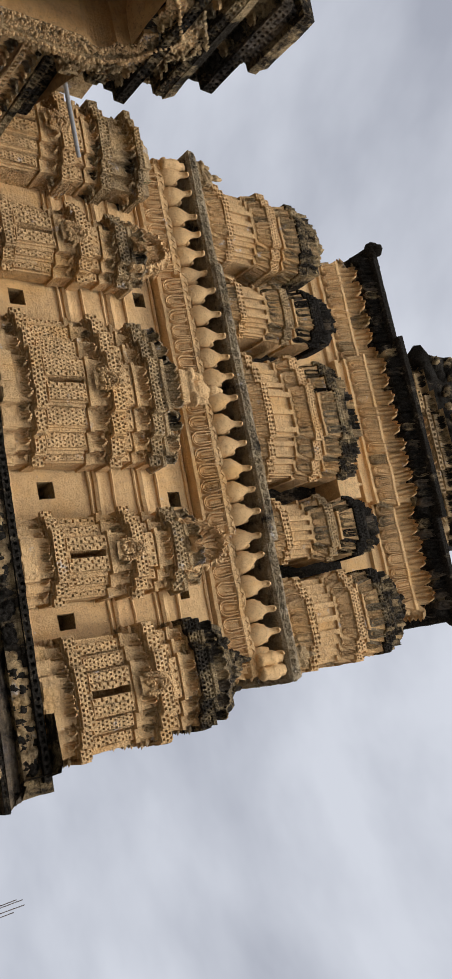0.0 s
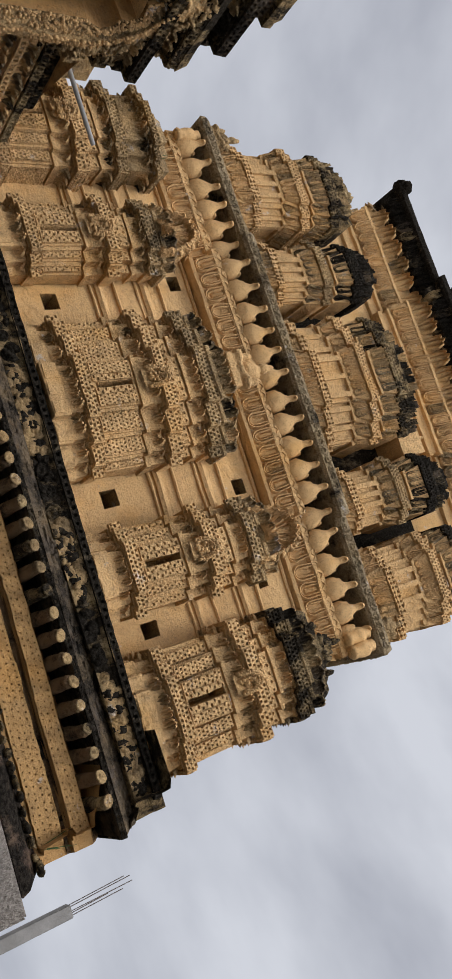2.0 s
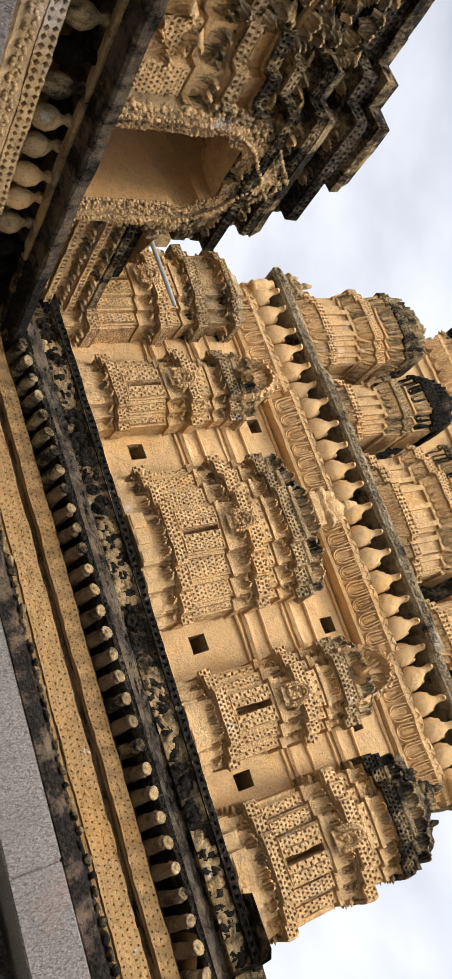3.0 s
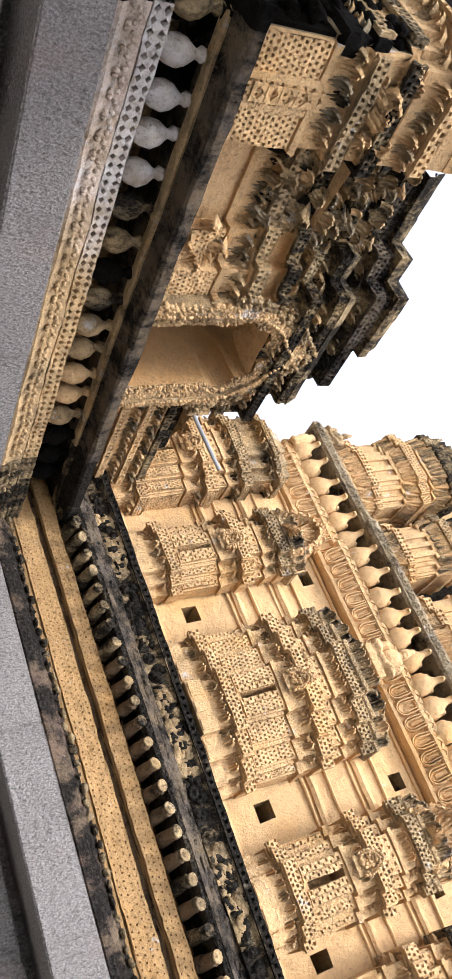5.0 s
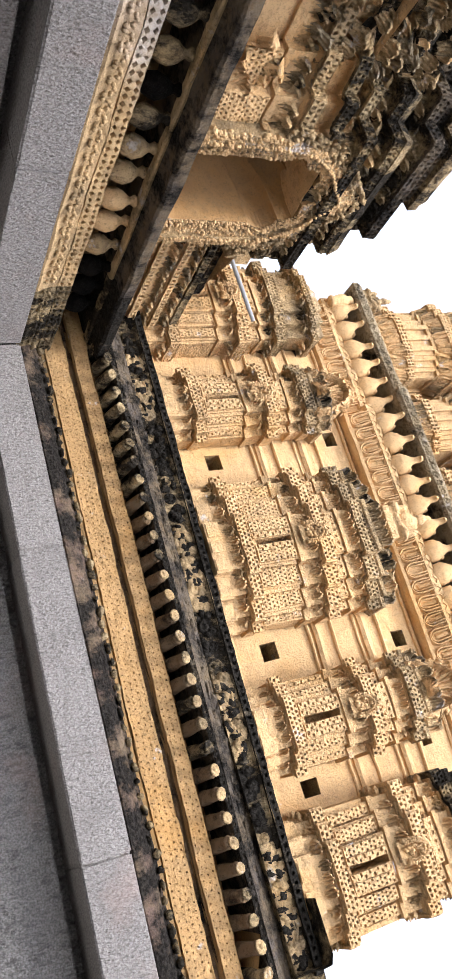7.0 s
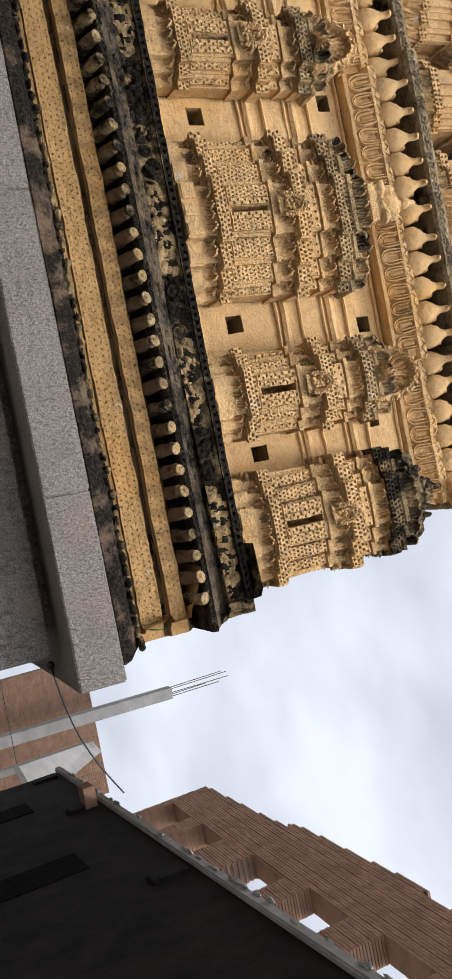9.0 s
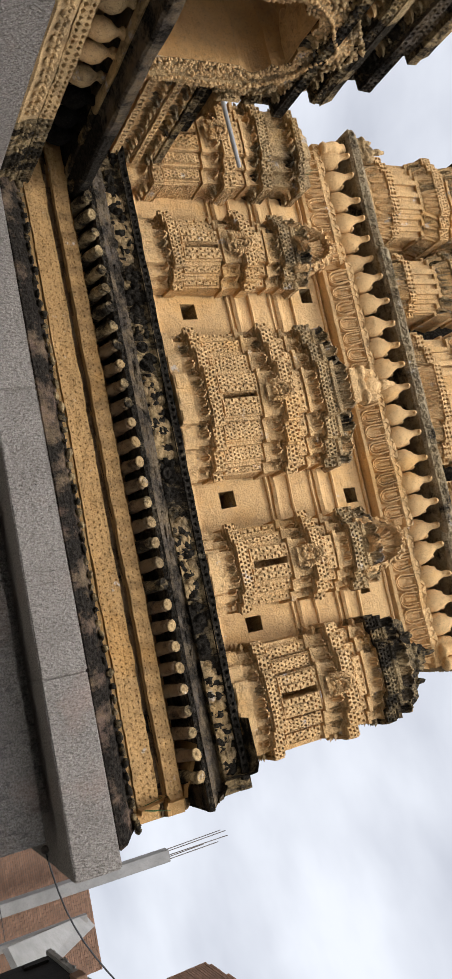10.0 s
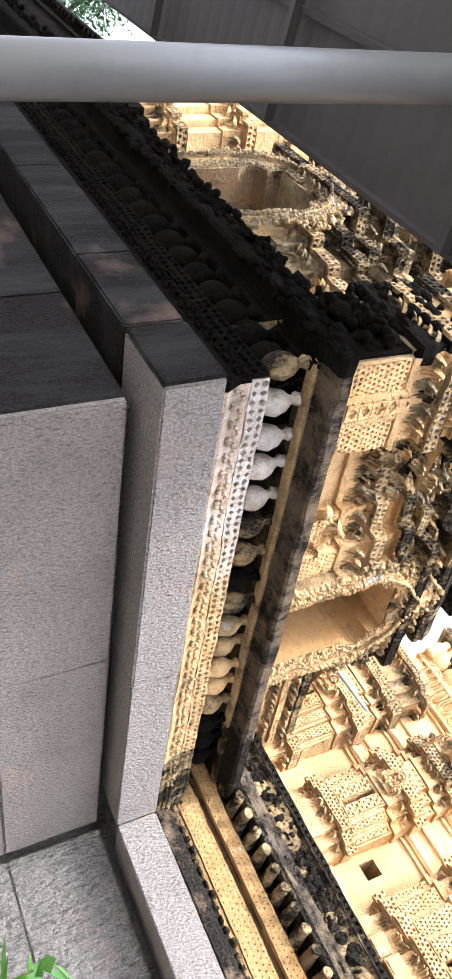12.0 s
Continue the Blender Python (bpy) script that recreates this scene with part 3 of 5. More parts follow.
    for k in range(34):
        x = 8.66 - k * 0.285
        sel = 0 if (x > 7.2 or 5.0 < x < 6.3 or 2.8 < x < 4.2 or 0.3 < x < 1.1) else (1 if random.random() < 0.6 else 2)
        s = random.uniform(0.15, 0.24)
        part("rosette", ros[sel], None, e, m=facing(x, 0.575, 6.385 + random.uniform(-0.02, 0.02), Vector((0, -1)), s, 0.22, s, random.uniform(-0.2, 0.2), random.uniform(-0.5, 0.5)))
    g = Geo()
    for k in range(150):
        x = random.uniform(-2.0, 8.75)
        g.blob((x, 0.555, random.uniform(6.27, 6.5)), (random.uniform(0.04, 0.1), 0.06, random.uniform(0.05, 0.1)), 6, 0.4)
    part("figure_carving", g, M_BLACK, e, kind="stuff")
    g = Geo()
    for a, b in ((7.2, 8.8), (5.1, 6.2), (2.9, 4.1), (0.3, 1.0), (-0.2, 0.1)):
        for k in range(int((b - a) * 44)):
            g.blob((random.uniform(a, b), 0.555, random.uniform(6.26, 6.52)), (random.uniform(0.05, 0.11), 0.05, random.uniform(0.05, 0.1)), 7, 0.3)
    part("figure_carving", g, M_WORN, e, kind="stuff")
    for k in range(12):
        part("rosette", ros[0], None, e, m=facing(8.785, 0.75 + 0.28 * k, 6.385, Vector((1, 0)), 0.24, 0.22, 0.24))


tower_entablature()


# ---- walls of the tower's tiers ----
def wall_with_holes(name, label, x0, x1, y, z0, z1, holes, back, material):
    """A wall front with square putlog holes that go deep into it; holes: x, z, width, height."""
    g = Geo()
    xs = sorted({x0, x1, *[h[0] for h in holes], *[h[0] + h[2] for h in holes]})
    zs = sorted({z0, z1, *[h[1] for h in holes], *[h[1] + h[3] for h in holes]})
    for a, b in zip(xs, xs[1:]):
        for c, d in zip(zs, zs[1:]):
            inside = any(h[0] <= (a + b) / 2 <= h[0] + h[2] and h[1] <= (c + d) / 2 <= h[1] + h[3] for h in holes)
            if not inside:
                g.quad((a, y, c), (b, y, c), (b, y, d), (a, y, d))
    deep = Geo()
    for hx, hz, w, h in holes:
        i = len(deep.v)
        deep.v += [(x, yy, z) for yy in (y, y + 1.6) for x, z in ((hx, hz), (hx + w, hz), (hx + w, hz + h), (hx, hz + h))]
        deep.f += [(i, i + 1, i + 5, i + 4), (i + 1, i + 2, i + 6, i + 5), (i + 2, i + 3, i + 7, i + 6), (i + 3, i, i + 4, i + 7), (i + 4, i + 5, i + 6, i + 7)]
    g.quad((x1, y, z0), (x1, back, z0), (x1, back, z1), (x1, y, z1))
    g.quad((x0, y, z0), (x0, back, z0), (x0, back, z1), (x0, y, z1))
    g.quad((x0, y, z1), (x1, y, z1), (x1, back, z1), (x0, back, z1))
    wall = tagged(part(name, g, material, None), label, "wall", kind="structure")
    # worn stucco, darker than the wall, adds shade inside the holes
    part("putlog_lining", deep, M_WORN, wall)
    return wall


w1 = wall_with_holes("wall_tier_1", "yellow limewashed wall with square putlog holes", -1.56, 8.04, 1.36, 6.7, 11.06,
                     [(1.36, 7.54, 0.28, 0.28), (4.63, 7.54, 0.28, 0.28), (6.71, 7.56, 0.25, 0.27), (1.1, 10.0, 0.27, 0.24), (4.87, 9.98, 0.27, 0.24), (6.55, 9.86, 0.18, 0.18)], 11.0, M_CLEAN)
for z, h, d in ((7.0, 0.1, 0.08), (8.42, 0.05, 0.04), (8.52, 0.13, 0.07), (8.86, 0.05, 0.05), (9.3, 0.05, 0.04), (9.4, 0.14, 0.07), (9.74, 0.05, 0.05), (10.36, 0.05, 0.05)):
    part("string_course", Geo().loft([(-1.56, 1.36), (8.04, 1.36), (8.04, 11.0)], [(z, -0.05), (z, d * 0.6), (z + h * 0.4, d), (z + h, d * 0.7), (z + h, -0.05)], False), M_CLEAN, w1)

TIER2 = [(-1.53, 3.2), (-1.53, 1.36), (0.95, 1.36), (0.95, 1.24), (5.55, 1.24), (5.55, 1.36), (8.01, 1.36), (8.01, 11.0)]


def scroll_mesh(name, material):
    """A bird-like bracket under the eave: full breast, folded wings and a knobbed beak towards -y."""
    g = Geo()
    spine = ((0.3, -0.03, 0.04), (0.25, -0.01, 0.12), (0.14, 0.04, 0.175), (0.03, 0.1, 0.19), (-0.06, 0.16, 0.17), (-0.12, 0.22, 0.12), (-0.145, 0.28, 0.072), (-0.155, 0.34, 0.056), (-0.18, 0.4, 0.062), (-0.23, 0.43, 0.05), (-0.28, 0.42, 0.03), (-0.31, 0.4, 0.008))
    n = 12
    for k, (y, z, r) in enumerate(spine):
        lo, hi = spine[max(0, k - 1)], spine[min(len(spine) - 1, k + 1)]
        run = Vector((0, hi[0] - lo[0], hi[1] - lo[1])).normalized()
        up = Vector((0, -run.z, run.y))
        for q in range(n):
            a = 2 * math.pi * q / n
            g.v.append(tuple(Vector((0, y, z)) + Vector((1, 0, 0)) * r * math.cos(a) + up * r * math.sin(a)))
    g.f += [(k * n + q, k * n + (q + 1) % n, (k + 1) * n + (q + 1) % n, (k + 1) * n + q) for k in range(len(spine) - 1) for q in range(n)]
    for sx in (-1, 1):
        for q in range(4):
            g.blob((sx * (0.15 - 0.012 * q), 0.16 - 0.055 * q, 0.1 + 0.05 * q), (0.04, 0.1, 0.055), 8, 0.08)
    return g.mesh(name, material, True)


def tower_cornice():
    c = thing("tower_cornice", "yellow stucco cornice with petals, pierced band and bird-like brackets", "cornice", kind="structure")
    part("bed_moulding", Geo().loft(TIER2, [(10.44, 0.0), (10.46, 0.1), (10.52, 0.12), (10.54, 0.06), (10.86, 0.14), (10.88, 0.2), (11.06, 0.2), (11.08, -0.38), (11.58, -0.38)]), M_CLEAN, c)
    row_of("petal", PETAL[M_CLEAN.name], TIER2, 0.06, 10.52, 0.3, 0.36, 0.42, c)
    g = Geo()
    pierced(g, TIER2, 0.2, 10.89, 11.05, 0.16, None, True, 0.27, 0.02, 0.07)
    part("diamond_band", g, M_STUCCO, c)
    mesh = scroll_mesh("scroll_bracket", M_CLEAN)
    for k in range(23):
        x = -1.42 + k * 0.426
        y = 1.2 if x < 0.95 or x > 5.59 else 1.08
        part("scroll_bracket", mesh, None, c, m=Matrix.LocRotScale((x, y, 11.07), Euler((random.uniform(-0.08, 0.08), random.uniform(-0.12, 0.12), random.uniform(-0.2, 0.2))), (1.1, 0.85, 1.1)))
    for k in range(6):
        part("scroll_bracket", mesh, None, c, m=Matrix.LocRotScale((8.02, 1.5 + k * 0.42, 11.07), Euler((0, 0, radians(90))), None))
    for x, y in ((8.1, 1.22), (7.98, 1.1), (8.2, 1.08), (-1.62, 1.1)):
        part("corner_bracket", Geo().lathe([(0.1, 0), (0.13, 0.06), (0.1, 0.12), (0.14, 0.24), (0.15, 0.34), (0.1, 0.44), (0.12, 0.5), (0.08, 0.54)], 12), M_CLEAN, c, smooth=True, m=Matrix.Translation((x, y, 11.02)))
    part("eave", Geo().loft(TIER2, [(11.58, -0.1), (11.58, 0.36), (11.62, 0.43), (11.76, 0.42), (11.86, 0.38), (11.92, 0.28), (11.92, -0.3)]), M_GREY, c, "eave with dark carved scrolls")
    g = Geo()
    ring = shifted(TIER2, 0.4)
    for s in range(len(ring) - 1):
        t, length, way = along(ring[s], ring[s + 1])
        for k in range(int(min(length, 11) / 0.16)):
            p = Vector(ring[s]) + t * (0.08 + 0.16 * k)
            for q in range(11):
                a, r = q * 0.62 + k, 0.02 + 0.0062 * q
                w = math.cos(a) * r
                g.blob((p.x + way.x * 0.03 + t.x * w, p.y + way.y * 0.03 + t.y * w, 11.72 + math.sin(a) * r), (0.019, 0.019, 0.019), 5, 0.3)
    part("carved_scrolls", g, M_GREY, c, kind="stuff")


tower_cornice()
w2 = wall_with_holes("wall_tier_2", "yellow limewashed recessed wall of the upper tier", -0.9, 7.44, 2.6, 11.9, 17.6, [(5.0, 15.75, 0.2, 0.2)], 11.0, M_CLEAN)

# A thin black layer covers the wall where it shows between the shrines.
part("stained_wall", Geo().box(-0.95, 7.49, 2.585, 2.7, 11.9, 15.2), M_BLACK, w2, "black sheet over the lower wall behind the shrines")

TIER3 = [(-0.98, 4.6), (-0.98, 2.6), (1.6, 2.6), (1.6, 2.42), (4.94, 2.42), (4.94, 2.6), (7.38, 2.6), (7.38, 10.0)]


def top_cornice():
    c = thing("upper_tower_cornice", "upper stucco cornice with lotus petals, hanging leaves and black top", "cornice", kind="structure")
    part("bed_moulding", Geo().loft(TIER3, [(16.2, 0.0), (16.22, 0.08), (16.32, 0.1), (16.34, 0.03), (16.5, 0.05), (16.52, 0.12), (16.6, 0.12), (16.62, 0.05), (17.1, 0.2), (17.12, 0.24), (17.2, 0.24), (17.22, 0.14), (17.75, 0.16)]), M_CLEAN, c)
    row_of("petal", PETAL[M_STUCCO.name], TIER3, 0.1, 16.6, 0.29, 0.5, 0.42, c)
    row_of("acanthus_leaf", LEAF[M_STUCCO.name], TIER3, 0.13, 17.2, 0.4, 0.56, 0.34, c)
    part("neck", Geo().loft(TIER3, [(17.7, 0.1), (17.72, 0.26), (18.1, 0.36), (18.2, 0.1)]), M_MOULD, c)
    row_of("petal", PETAL[M_BLACK.name], TIER3, 0.36, 17.74, 0.24, 0.4, 0.42, c)
    part("eave", Geo().loft(TIER3, [(18.12, 0.1), (18.12, 0.56), (18.16, 0.64), (18.3, 0.66), (18.36, 0.58), (18.38, -0.4)]), M_BLACK, c, "black mouldy eave")
    g = Geo()
    ring = shifted(TIER3, 0.42)
    for s in range(len(ring) - 1):
        t, length, way = along(ring[s], ring[s + 1])
        for k in range(int(min(length, 9) / 0.33)):
            p = Vector(ring[s]) + t * (0.16 + 0.33 * k)
            for q in range(3):
                g.blob((p.x + random.uniform(-0.15, 0.15), p.y + random.uniform(-0.05, 0.1), 18.36 + random.uniform(-0.06, 0.1)), (random.uniform(0.05, 0.11), 0.08, random.uniform(0.04, 0.1)), 7, 0.35)
    part("crest", g, M_BLACK, c, kind="stuff")
    for x in (-1.5, 7.9):
        g = Geo()
        for q in range(9):
            g.blob((x + random.uniform(-0.16, 0.16), 2.1 + random.uniform(-0.1, 0.2), 18.22 + 0.035 * q), (0.22 - 0.012 * q, 0.22 - 0.012 * q, 0.13), 9, 0.22)
        part("corner_tuft", g, M_BLACK, c, "blackened carved tuft")


top_cornice()


# ---- miniature shrines ----
def shrine_bands(z, f, dark):
    """Bands from foot to top; z: levels, f: offsets' scale, dark: materials for the upper bands."""
    a, b, c, d = dark
    return [("blocks", z[0], z[1], 0.04 * f, 0.04 * f, a),
            ("petal", z[1], z[2], -0.02 * f, 0.1 * f, a),
            ("lattice", z[2], z[3], 0.12 * f, 0.12 * f, a),
            ("wall", z[3], z[4], -0.03 * f, -0.03 * f, a),
            ("ledge", z[4], z[4] + 0.07, 0.05 * f, 0.05 * f, a),
            ("petal", z[4] + 0.07, z[5], 0.0, 0.13 * f, b),
            ("lattice", z[5], z[6], 0.16 * f, 0.14 * f, b),
            ("wall", z[6], z[7], -0.06 * f, -0.06 * f, b),
            ("ledge", z[7], z[7] + 0.06, 0.02 * f, 0.02 * f, c),
            ("petal", z[7] + 0.06, z[8], -0.04 * f, 0.08 * f, c),
            ("lattice", z[8], z[9], 0.1 * f, 0.06 * f, d)]


def pilaster_wall(ob, plan, z0, z1, sides, slit_seg, cx, mat, f=1.0):
    """Pierced wall panels between pilaster strips, and the slit window in the middle bay."""
    ring = shifted(plan, -0.03 * f)
    g = Geo()
    for s in range(len(ring) - 1):
        if s not in sides:
            continue
        t, length, way = along(ring[s], ring[s + 1])
        o = Vector(ring[s])
        if length < 0.1:
            continue
        spans = [(0.03, length - 0.03)]
        if s == slit_seg:
            mid = length / 2
            spans = [(0.03, mid - 0.16), (mid - 0.15, mid - 0.055), (mid + 0.055, mid + 0.15), (mid + 0.16, length - 0.03)]
        for a, b in spans:
            if b - a > 0.06:
                p = o + t * a
                nu, nv = max(1, round((b - a) / 0.064)), max(2, round((z1 - z0 - 0.1) / 0.064))
                g.lattice((p.x, p.y, z0 + 0.05), (*(t * (b - a)), 0), (0, 0, z1 - z0 - 0.1), (*way, 0), nu, nv, 0.25, 0.09, 0.055)
    part("pierced_panel", g, mat, ob)


def slit_window(ob, plan, seg, z0, z1, mat, f=1.0):
    """A deep narrow slot in the middle bay; it closes the gap left in the body."""
    ring = shifted(plan, -0.03 * f)
    t, length, way = along(ring[seg], ring[seg + 1])
    o = Vector(ring[seg])
    g = Geo()
    us, vs = (0, length / 2 - 0.05, length / 2 + 0.05, length), (z0, z0 + 0.14 * (z1 - z0), z1 - 0.04, z1)
    def at(u, z, deep=0.0):
        p = o + t * u - way * deep
        return (p.x, p.y, z)
    for i in range(3):
        for j in range(3):
            if (i, j) != (1, 1):
                g.quad(at(us[i], vs[j]), at(us[i + 1], vs[j]), at(us[i + 1], vs[j + 1]), at(us[i], vs[j + 1]))
    c = [(us[1], vs[1]), (us[2], vs[1]), (us[2], vs[2]), (us[1], vs[2])]
    for k in range(4):
        (a, b), (p, q) = c[k], c[(k + 1) % 4]
        g.quad(at(a, b), at(p, q), at(p, q, 0.45), at(a, b, 0.45))
    g.quad(*[at(a, b, 0.45) for a, b in c])
    part("slit_window", g, mat, ob, "narrow dark slit window")


def fan_gable(ob, cx, y, z, w, h, mat):
    """A horseshoe gable like a broad ribbed leaf with a knobbed rim."""
    g = Geo()
    n = 15
    for k in range(n):
        a0, a1 = math.pi * (-0.08 + 1.16 * k / n), math.pi * (-0.08 + 1.16 * (k + 1) / n)
        am, wob = (a0 + a1) / 2, 0.05
        def p(a, r, yy):
            return (cx + math.cos(a) * r * w, y + yy, z + (0.08 + math.sin(a) ** (1 if math.sin(a) < 0 else 0.85) * r * 0.92 if math.sin(a) > 0 else 0.08 + math.sin(a) * r * 0.5) * h)
        for r0, r1, y0, y1 in ((0.0, 0.3, -0.26, -0.22), (0.3, 0.34, -0.22, -0.1), (0.34, 0.78, -0.1, -0.06), (0.78, 0.82, -0.06, -0.2), (0.82, 1.0, -0.2, -0.08), (1.0, 1.0, -0.08, 0.35)):
            g.quad(p(a0, r0, y0), p(am, r0, y0 - wob), p(am, r1, y1 - wob), p(a0, r1, y1))
            g.quad(p(am, r0, y0 - wob), p(a1, r0, y0), p(a1, r1, y1), p(am, r1, y1 - wob))
        q = p(am, 0.95, -0.12)
        g.blob(q, (0.055, 0.07, 0.055), 6, 0.4)
    g.v = [(x + random.uniform(-0.018, 0.018), yy + random.uniform(-0.018, 0.018), zz + random.uniform(-0.018, 0.018)) for x, yy, zz in g.v]
    part("horseshoe_gable", g, mat, ob)


def cap(ob, plan, z, h, mat, round_top=True):
    prof = [(z, 0.0), (z + 0.05, 0.07), (z + 0.12, 0.07), (z + 0.14, -0.02)]
    prof += [(z + 0.14 + (h - 0.14) * math.sin(q * 0.39), -0.02 - 0.2 * (1 - math.cos(q * 0.39))) for q in (1, 2, 3, 4)]
    roof = part("roof", Geo().loft(plan, prof), mat, ob)
    row_of(*(("petal", PETAL[mat.name]) if z > 11 else ("acanthus_leaf", LEAF[mat.name])), plan, 0.02, z + 0.1, 0.17, 0.28, 0.14, roof, set(range(1, len(plan) - 2)))
    g = Geo()
    ring = shifted(plan, -0.12)
    for s in range(1, len(ring) - 2):
        t, length, way = along(ring[s], ring[s + 1])
        for k in range(int(length / 0.11)):
            p = Vector(ring[s]) + t * (0.05 + 0.11 * k)
            g.blob((p.x, p.y, z + h * random.uniform(0.62, 0.95)), (random.uniform(0.05, 0.1), random.uniform(0.05, 0.1), random.uniform(0.05, 0.11)), 7, 0.4)
    part("crest", g, mat, roof, kind="stuff")


def carved_gable(ob, cx, y, z, w, h, mat):
    """A small horseshoe gable: a pelleted arch round a worn mask."""
    g = Geo()
    for q in range(22):
        a = math.pi * (-0.12 + 1.24 * q / 21)
        for r, size in ((1.0, 0.034), (0.78, 0.026)):
            g.blob((cx + math.cos(a) * w * 0.5 * r, y - 0.1 - 0.03 * (1 - r), z + h * 0.36 + math.sin(a) * h * 0.56 * r), (size * random.uniform(0.7, 1.2), 0.05, size * random.uniform(0.7, 1.2)), 6, 0.3)
    for q in range(18):
        g.blob((cx + random.gauss(0, 0.14) * w, y - 0.08, z + h * random.uniform(0.1, 0.75)), (0.035, 0.06 * random.uniform(0.6, 1.3), 0.035), 6, 0.3)
    i = len(g.v)
    n = 12
    g.v += [(cx + math.cos(math.pi * k / n) * w * 0.46, y - 0.07, z + h * 0.36 + math.sin(math.pi * k / n) * h * 0.5) for k in range(n + 1)]
    g.v += [(cx + sx * w * 0.46, y - 0.07, z) for sx in (-1, 1)]
    g.f.append(tuple(range(i, i + n + 3)))
    part("gable_carving", g, mat, ob, kind="stuff")


TIER1_Z = (6.75, 7.0, 7.24, 7.44, 8.2, 8.55, 8.78, 9.06, 9.34, 9.56)
TIER2_Z = (11.92, 12.26, 12.63, 12.82, 13.46, 13.84, 14.08, 14.32, 14.76, 15.0)


def shrine(kind, cx, yf, halves, step, back, z, mats, f=1.0, top="cap", group="", label="", lattice_wall=True, petal=0.2):
    ob = thing("miniature_shrine", label, "shrine", group, at=(cx, yf, z[0]))
    plan = stepped(cx, yf, halves, step, back)
    segs = len(plan) - 1
    mid = segs // 2
    sides = set(range(segs)) if kind == "corner" else set(range(1, segs - 1))
    bands = shrine_bands(z, f, mats)
    if not lattice_wall:
        bands = [("diamond", *q[1:]) if q[0] == "lattice" and q[1] == z[2] else q for q in bands]
    else:
        bands = [("leaf", *q[1:]) if q[0] == "petal" else q for q in bands]
    skip = {(6, mid)} if lattice_wall else ()
    bands_on(ob, plan, bands, sides, 0.07, petal, "body", mats[0], skip)
    if lattice_wall:
        slit_window(ob, plan, mid, z[3], z[4], mats[0], f)
        pilaster_wall(ob, plan, z[3], z[4], sides, mid, cx, mats[0], f)
    else:
        ring = shifted(plan, -0.03 * f)
        for s in sorted(sides):
            t, length, way = along(ring[s], ring[s + 1])
            for u in (0.06, length / 2, length - 0.06) if length > 0.5 else (length / 2,):
                p = Vector(ring[s]) + t * u
                part("pilaster", BLOCK[mats[0].name], None, ob, m=facing(p.x, p.y, z[3], way, 0.1, 0.13, z[4] - z[3]))
    g = Geo()
    pierced(g, plan, -0.06 * f, z[6] + 0.04, z[7] - 0.03, 0.11, sides, False, 0.2)
    part("neck_panel", g, mats[1], ob)
    if lattice_wall:
        carved_gable(ob, cx, yf - 0.04, z[4] + 0.08, 0.34 if len(halves) > 3 else 0.3, z[6] - z[4] - 0.1, mats[1])
    zt = z[9]
    if top == "cap":
        cap(ob, [(x, y) for x, y in plan], zt, 0.74 if z is TIER1_Z else 0.76, mats[3])
    elif top == "tall":
        bands_on(ob, plan, [("wall", zt, zt + 0.28, -0.06, -0.06, M_WORN), ("leaf", zt + 0.28, zt + 0.54, -0.06, 0.05, M_WORN), ("lattice", zt + 0.54, zt + 0.68, 0.07, 0.05, M_WORN), ("wall", zt + 0.7, zt + 0.98, -0.04, -0.14, M_GREY)], sides, 0.07, petal, "stepped_top", M_WORN)
    elif top == "fan":
        cap(ob, plan, zt, 0.3, mats[3])
        fan_gable(ob, cx, yf + 0.12, zt + 0.02, 0.44, 0.9, M_STUCCO)
    elif top == "vault":
        cap(ob, plan, zt, 0.42, mats[3])
    return ob


A1 = (M_STUCCO, M_STUCCO, M_STUCCO, M_WORN)
A2 = (M_STUCCO, M_STUCCO, M_WORN, M_WORN)
A3 = (M_STUCCO, M_STUCCO, M_WORN, M_MOULD)
B1 = (M_STUCCO, M_STUCCO, M_WORN, M_MOULD)
B2 = (M_STUCCO, M_WORN, M_MOULD, M_BLACK)
G1, G2 = "miniature shrines on the lower tier", "miniature shrines on the upper tier"
shrine("wall", XC, 0.5, (0.38, 0.74, 1.04, 1.21), 0.14, 1.3, TIER1_Z, A1, 0.62, "vault", G1, "wide pierced stucco shrine with slit window on the tower")
shrine("wall", 0.62, 0.72, (0.3, 0.48, 0.63), 0.13, 1.3, TIER1_Z, A2, 0.62, "fan", G1, "yellow stucco shrine with pierced panels and weathered fan gable")
shrine("wall", 5.94, 0.66, (0.3, 0.48, 0.63), 0.13, 1.3, TIER1_Z, A1, 0.62, "fan", G1, "yellow stucco shrine with slit window and fan gable")
shrine("corner", 7.95, 0.62, (0.34, 0.57, 0.77), 0.1, 2.3, TIER1_Z, A3, 0.66, "cap", G1, "corner shrine of yellow stucco with blackened grey top")
shrine("corner", -1.42, 0.68, (0.34, 0.57, 0.8), 0.1, 2.3, TIER1_Z, A2, 0.66, "tall", G1, "corner shrine of faded stucco half hidden behind the wing")
shrine("wall", XC, 1.42, (0.46, 0.84, 1.14, 1.27), 0.14, 2.6, TIER2_Z, B1, 0.8, "vault", G2, "wide stucco shrine with petal bands and blackened top", False, 0.165)
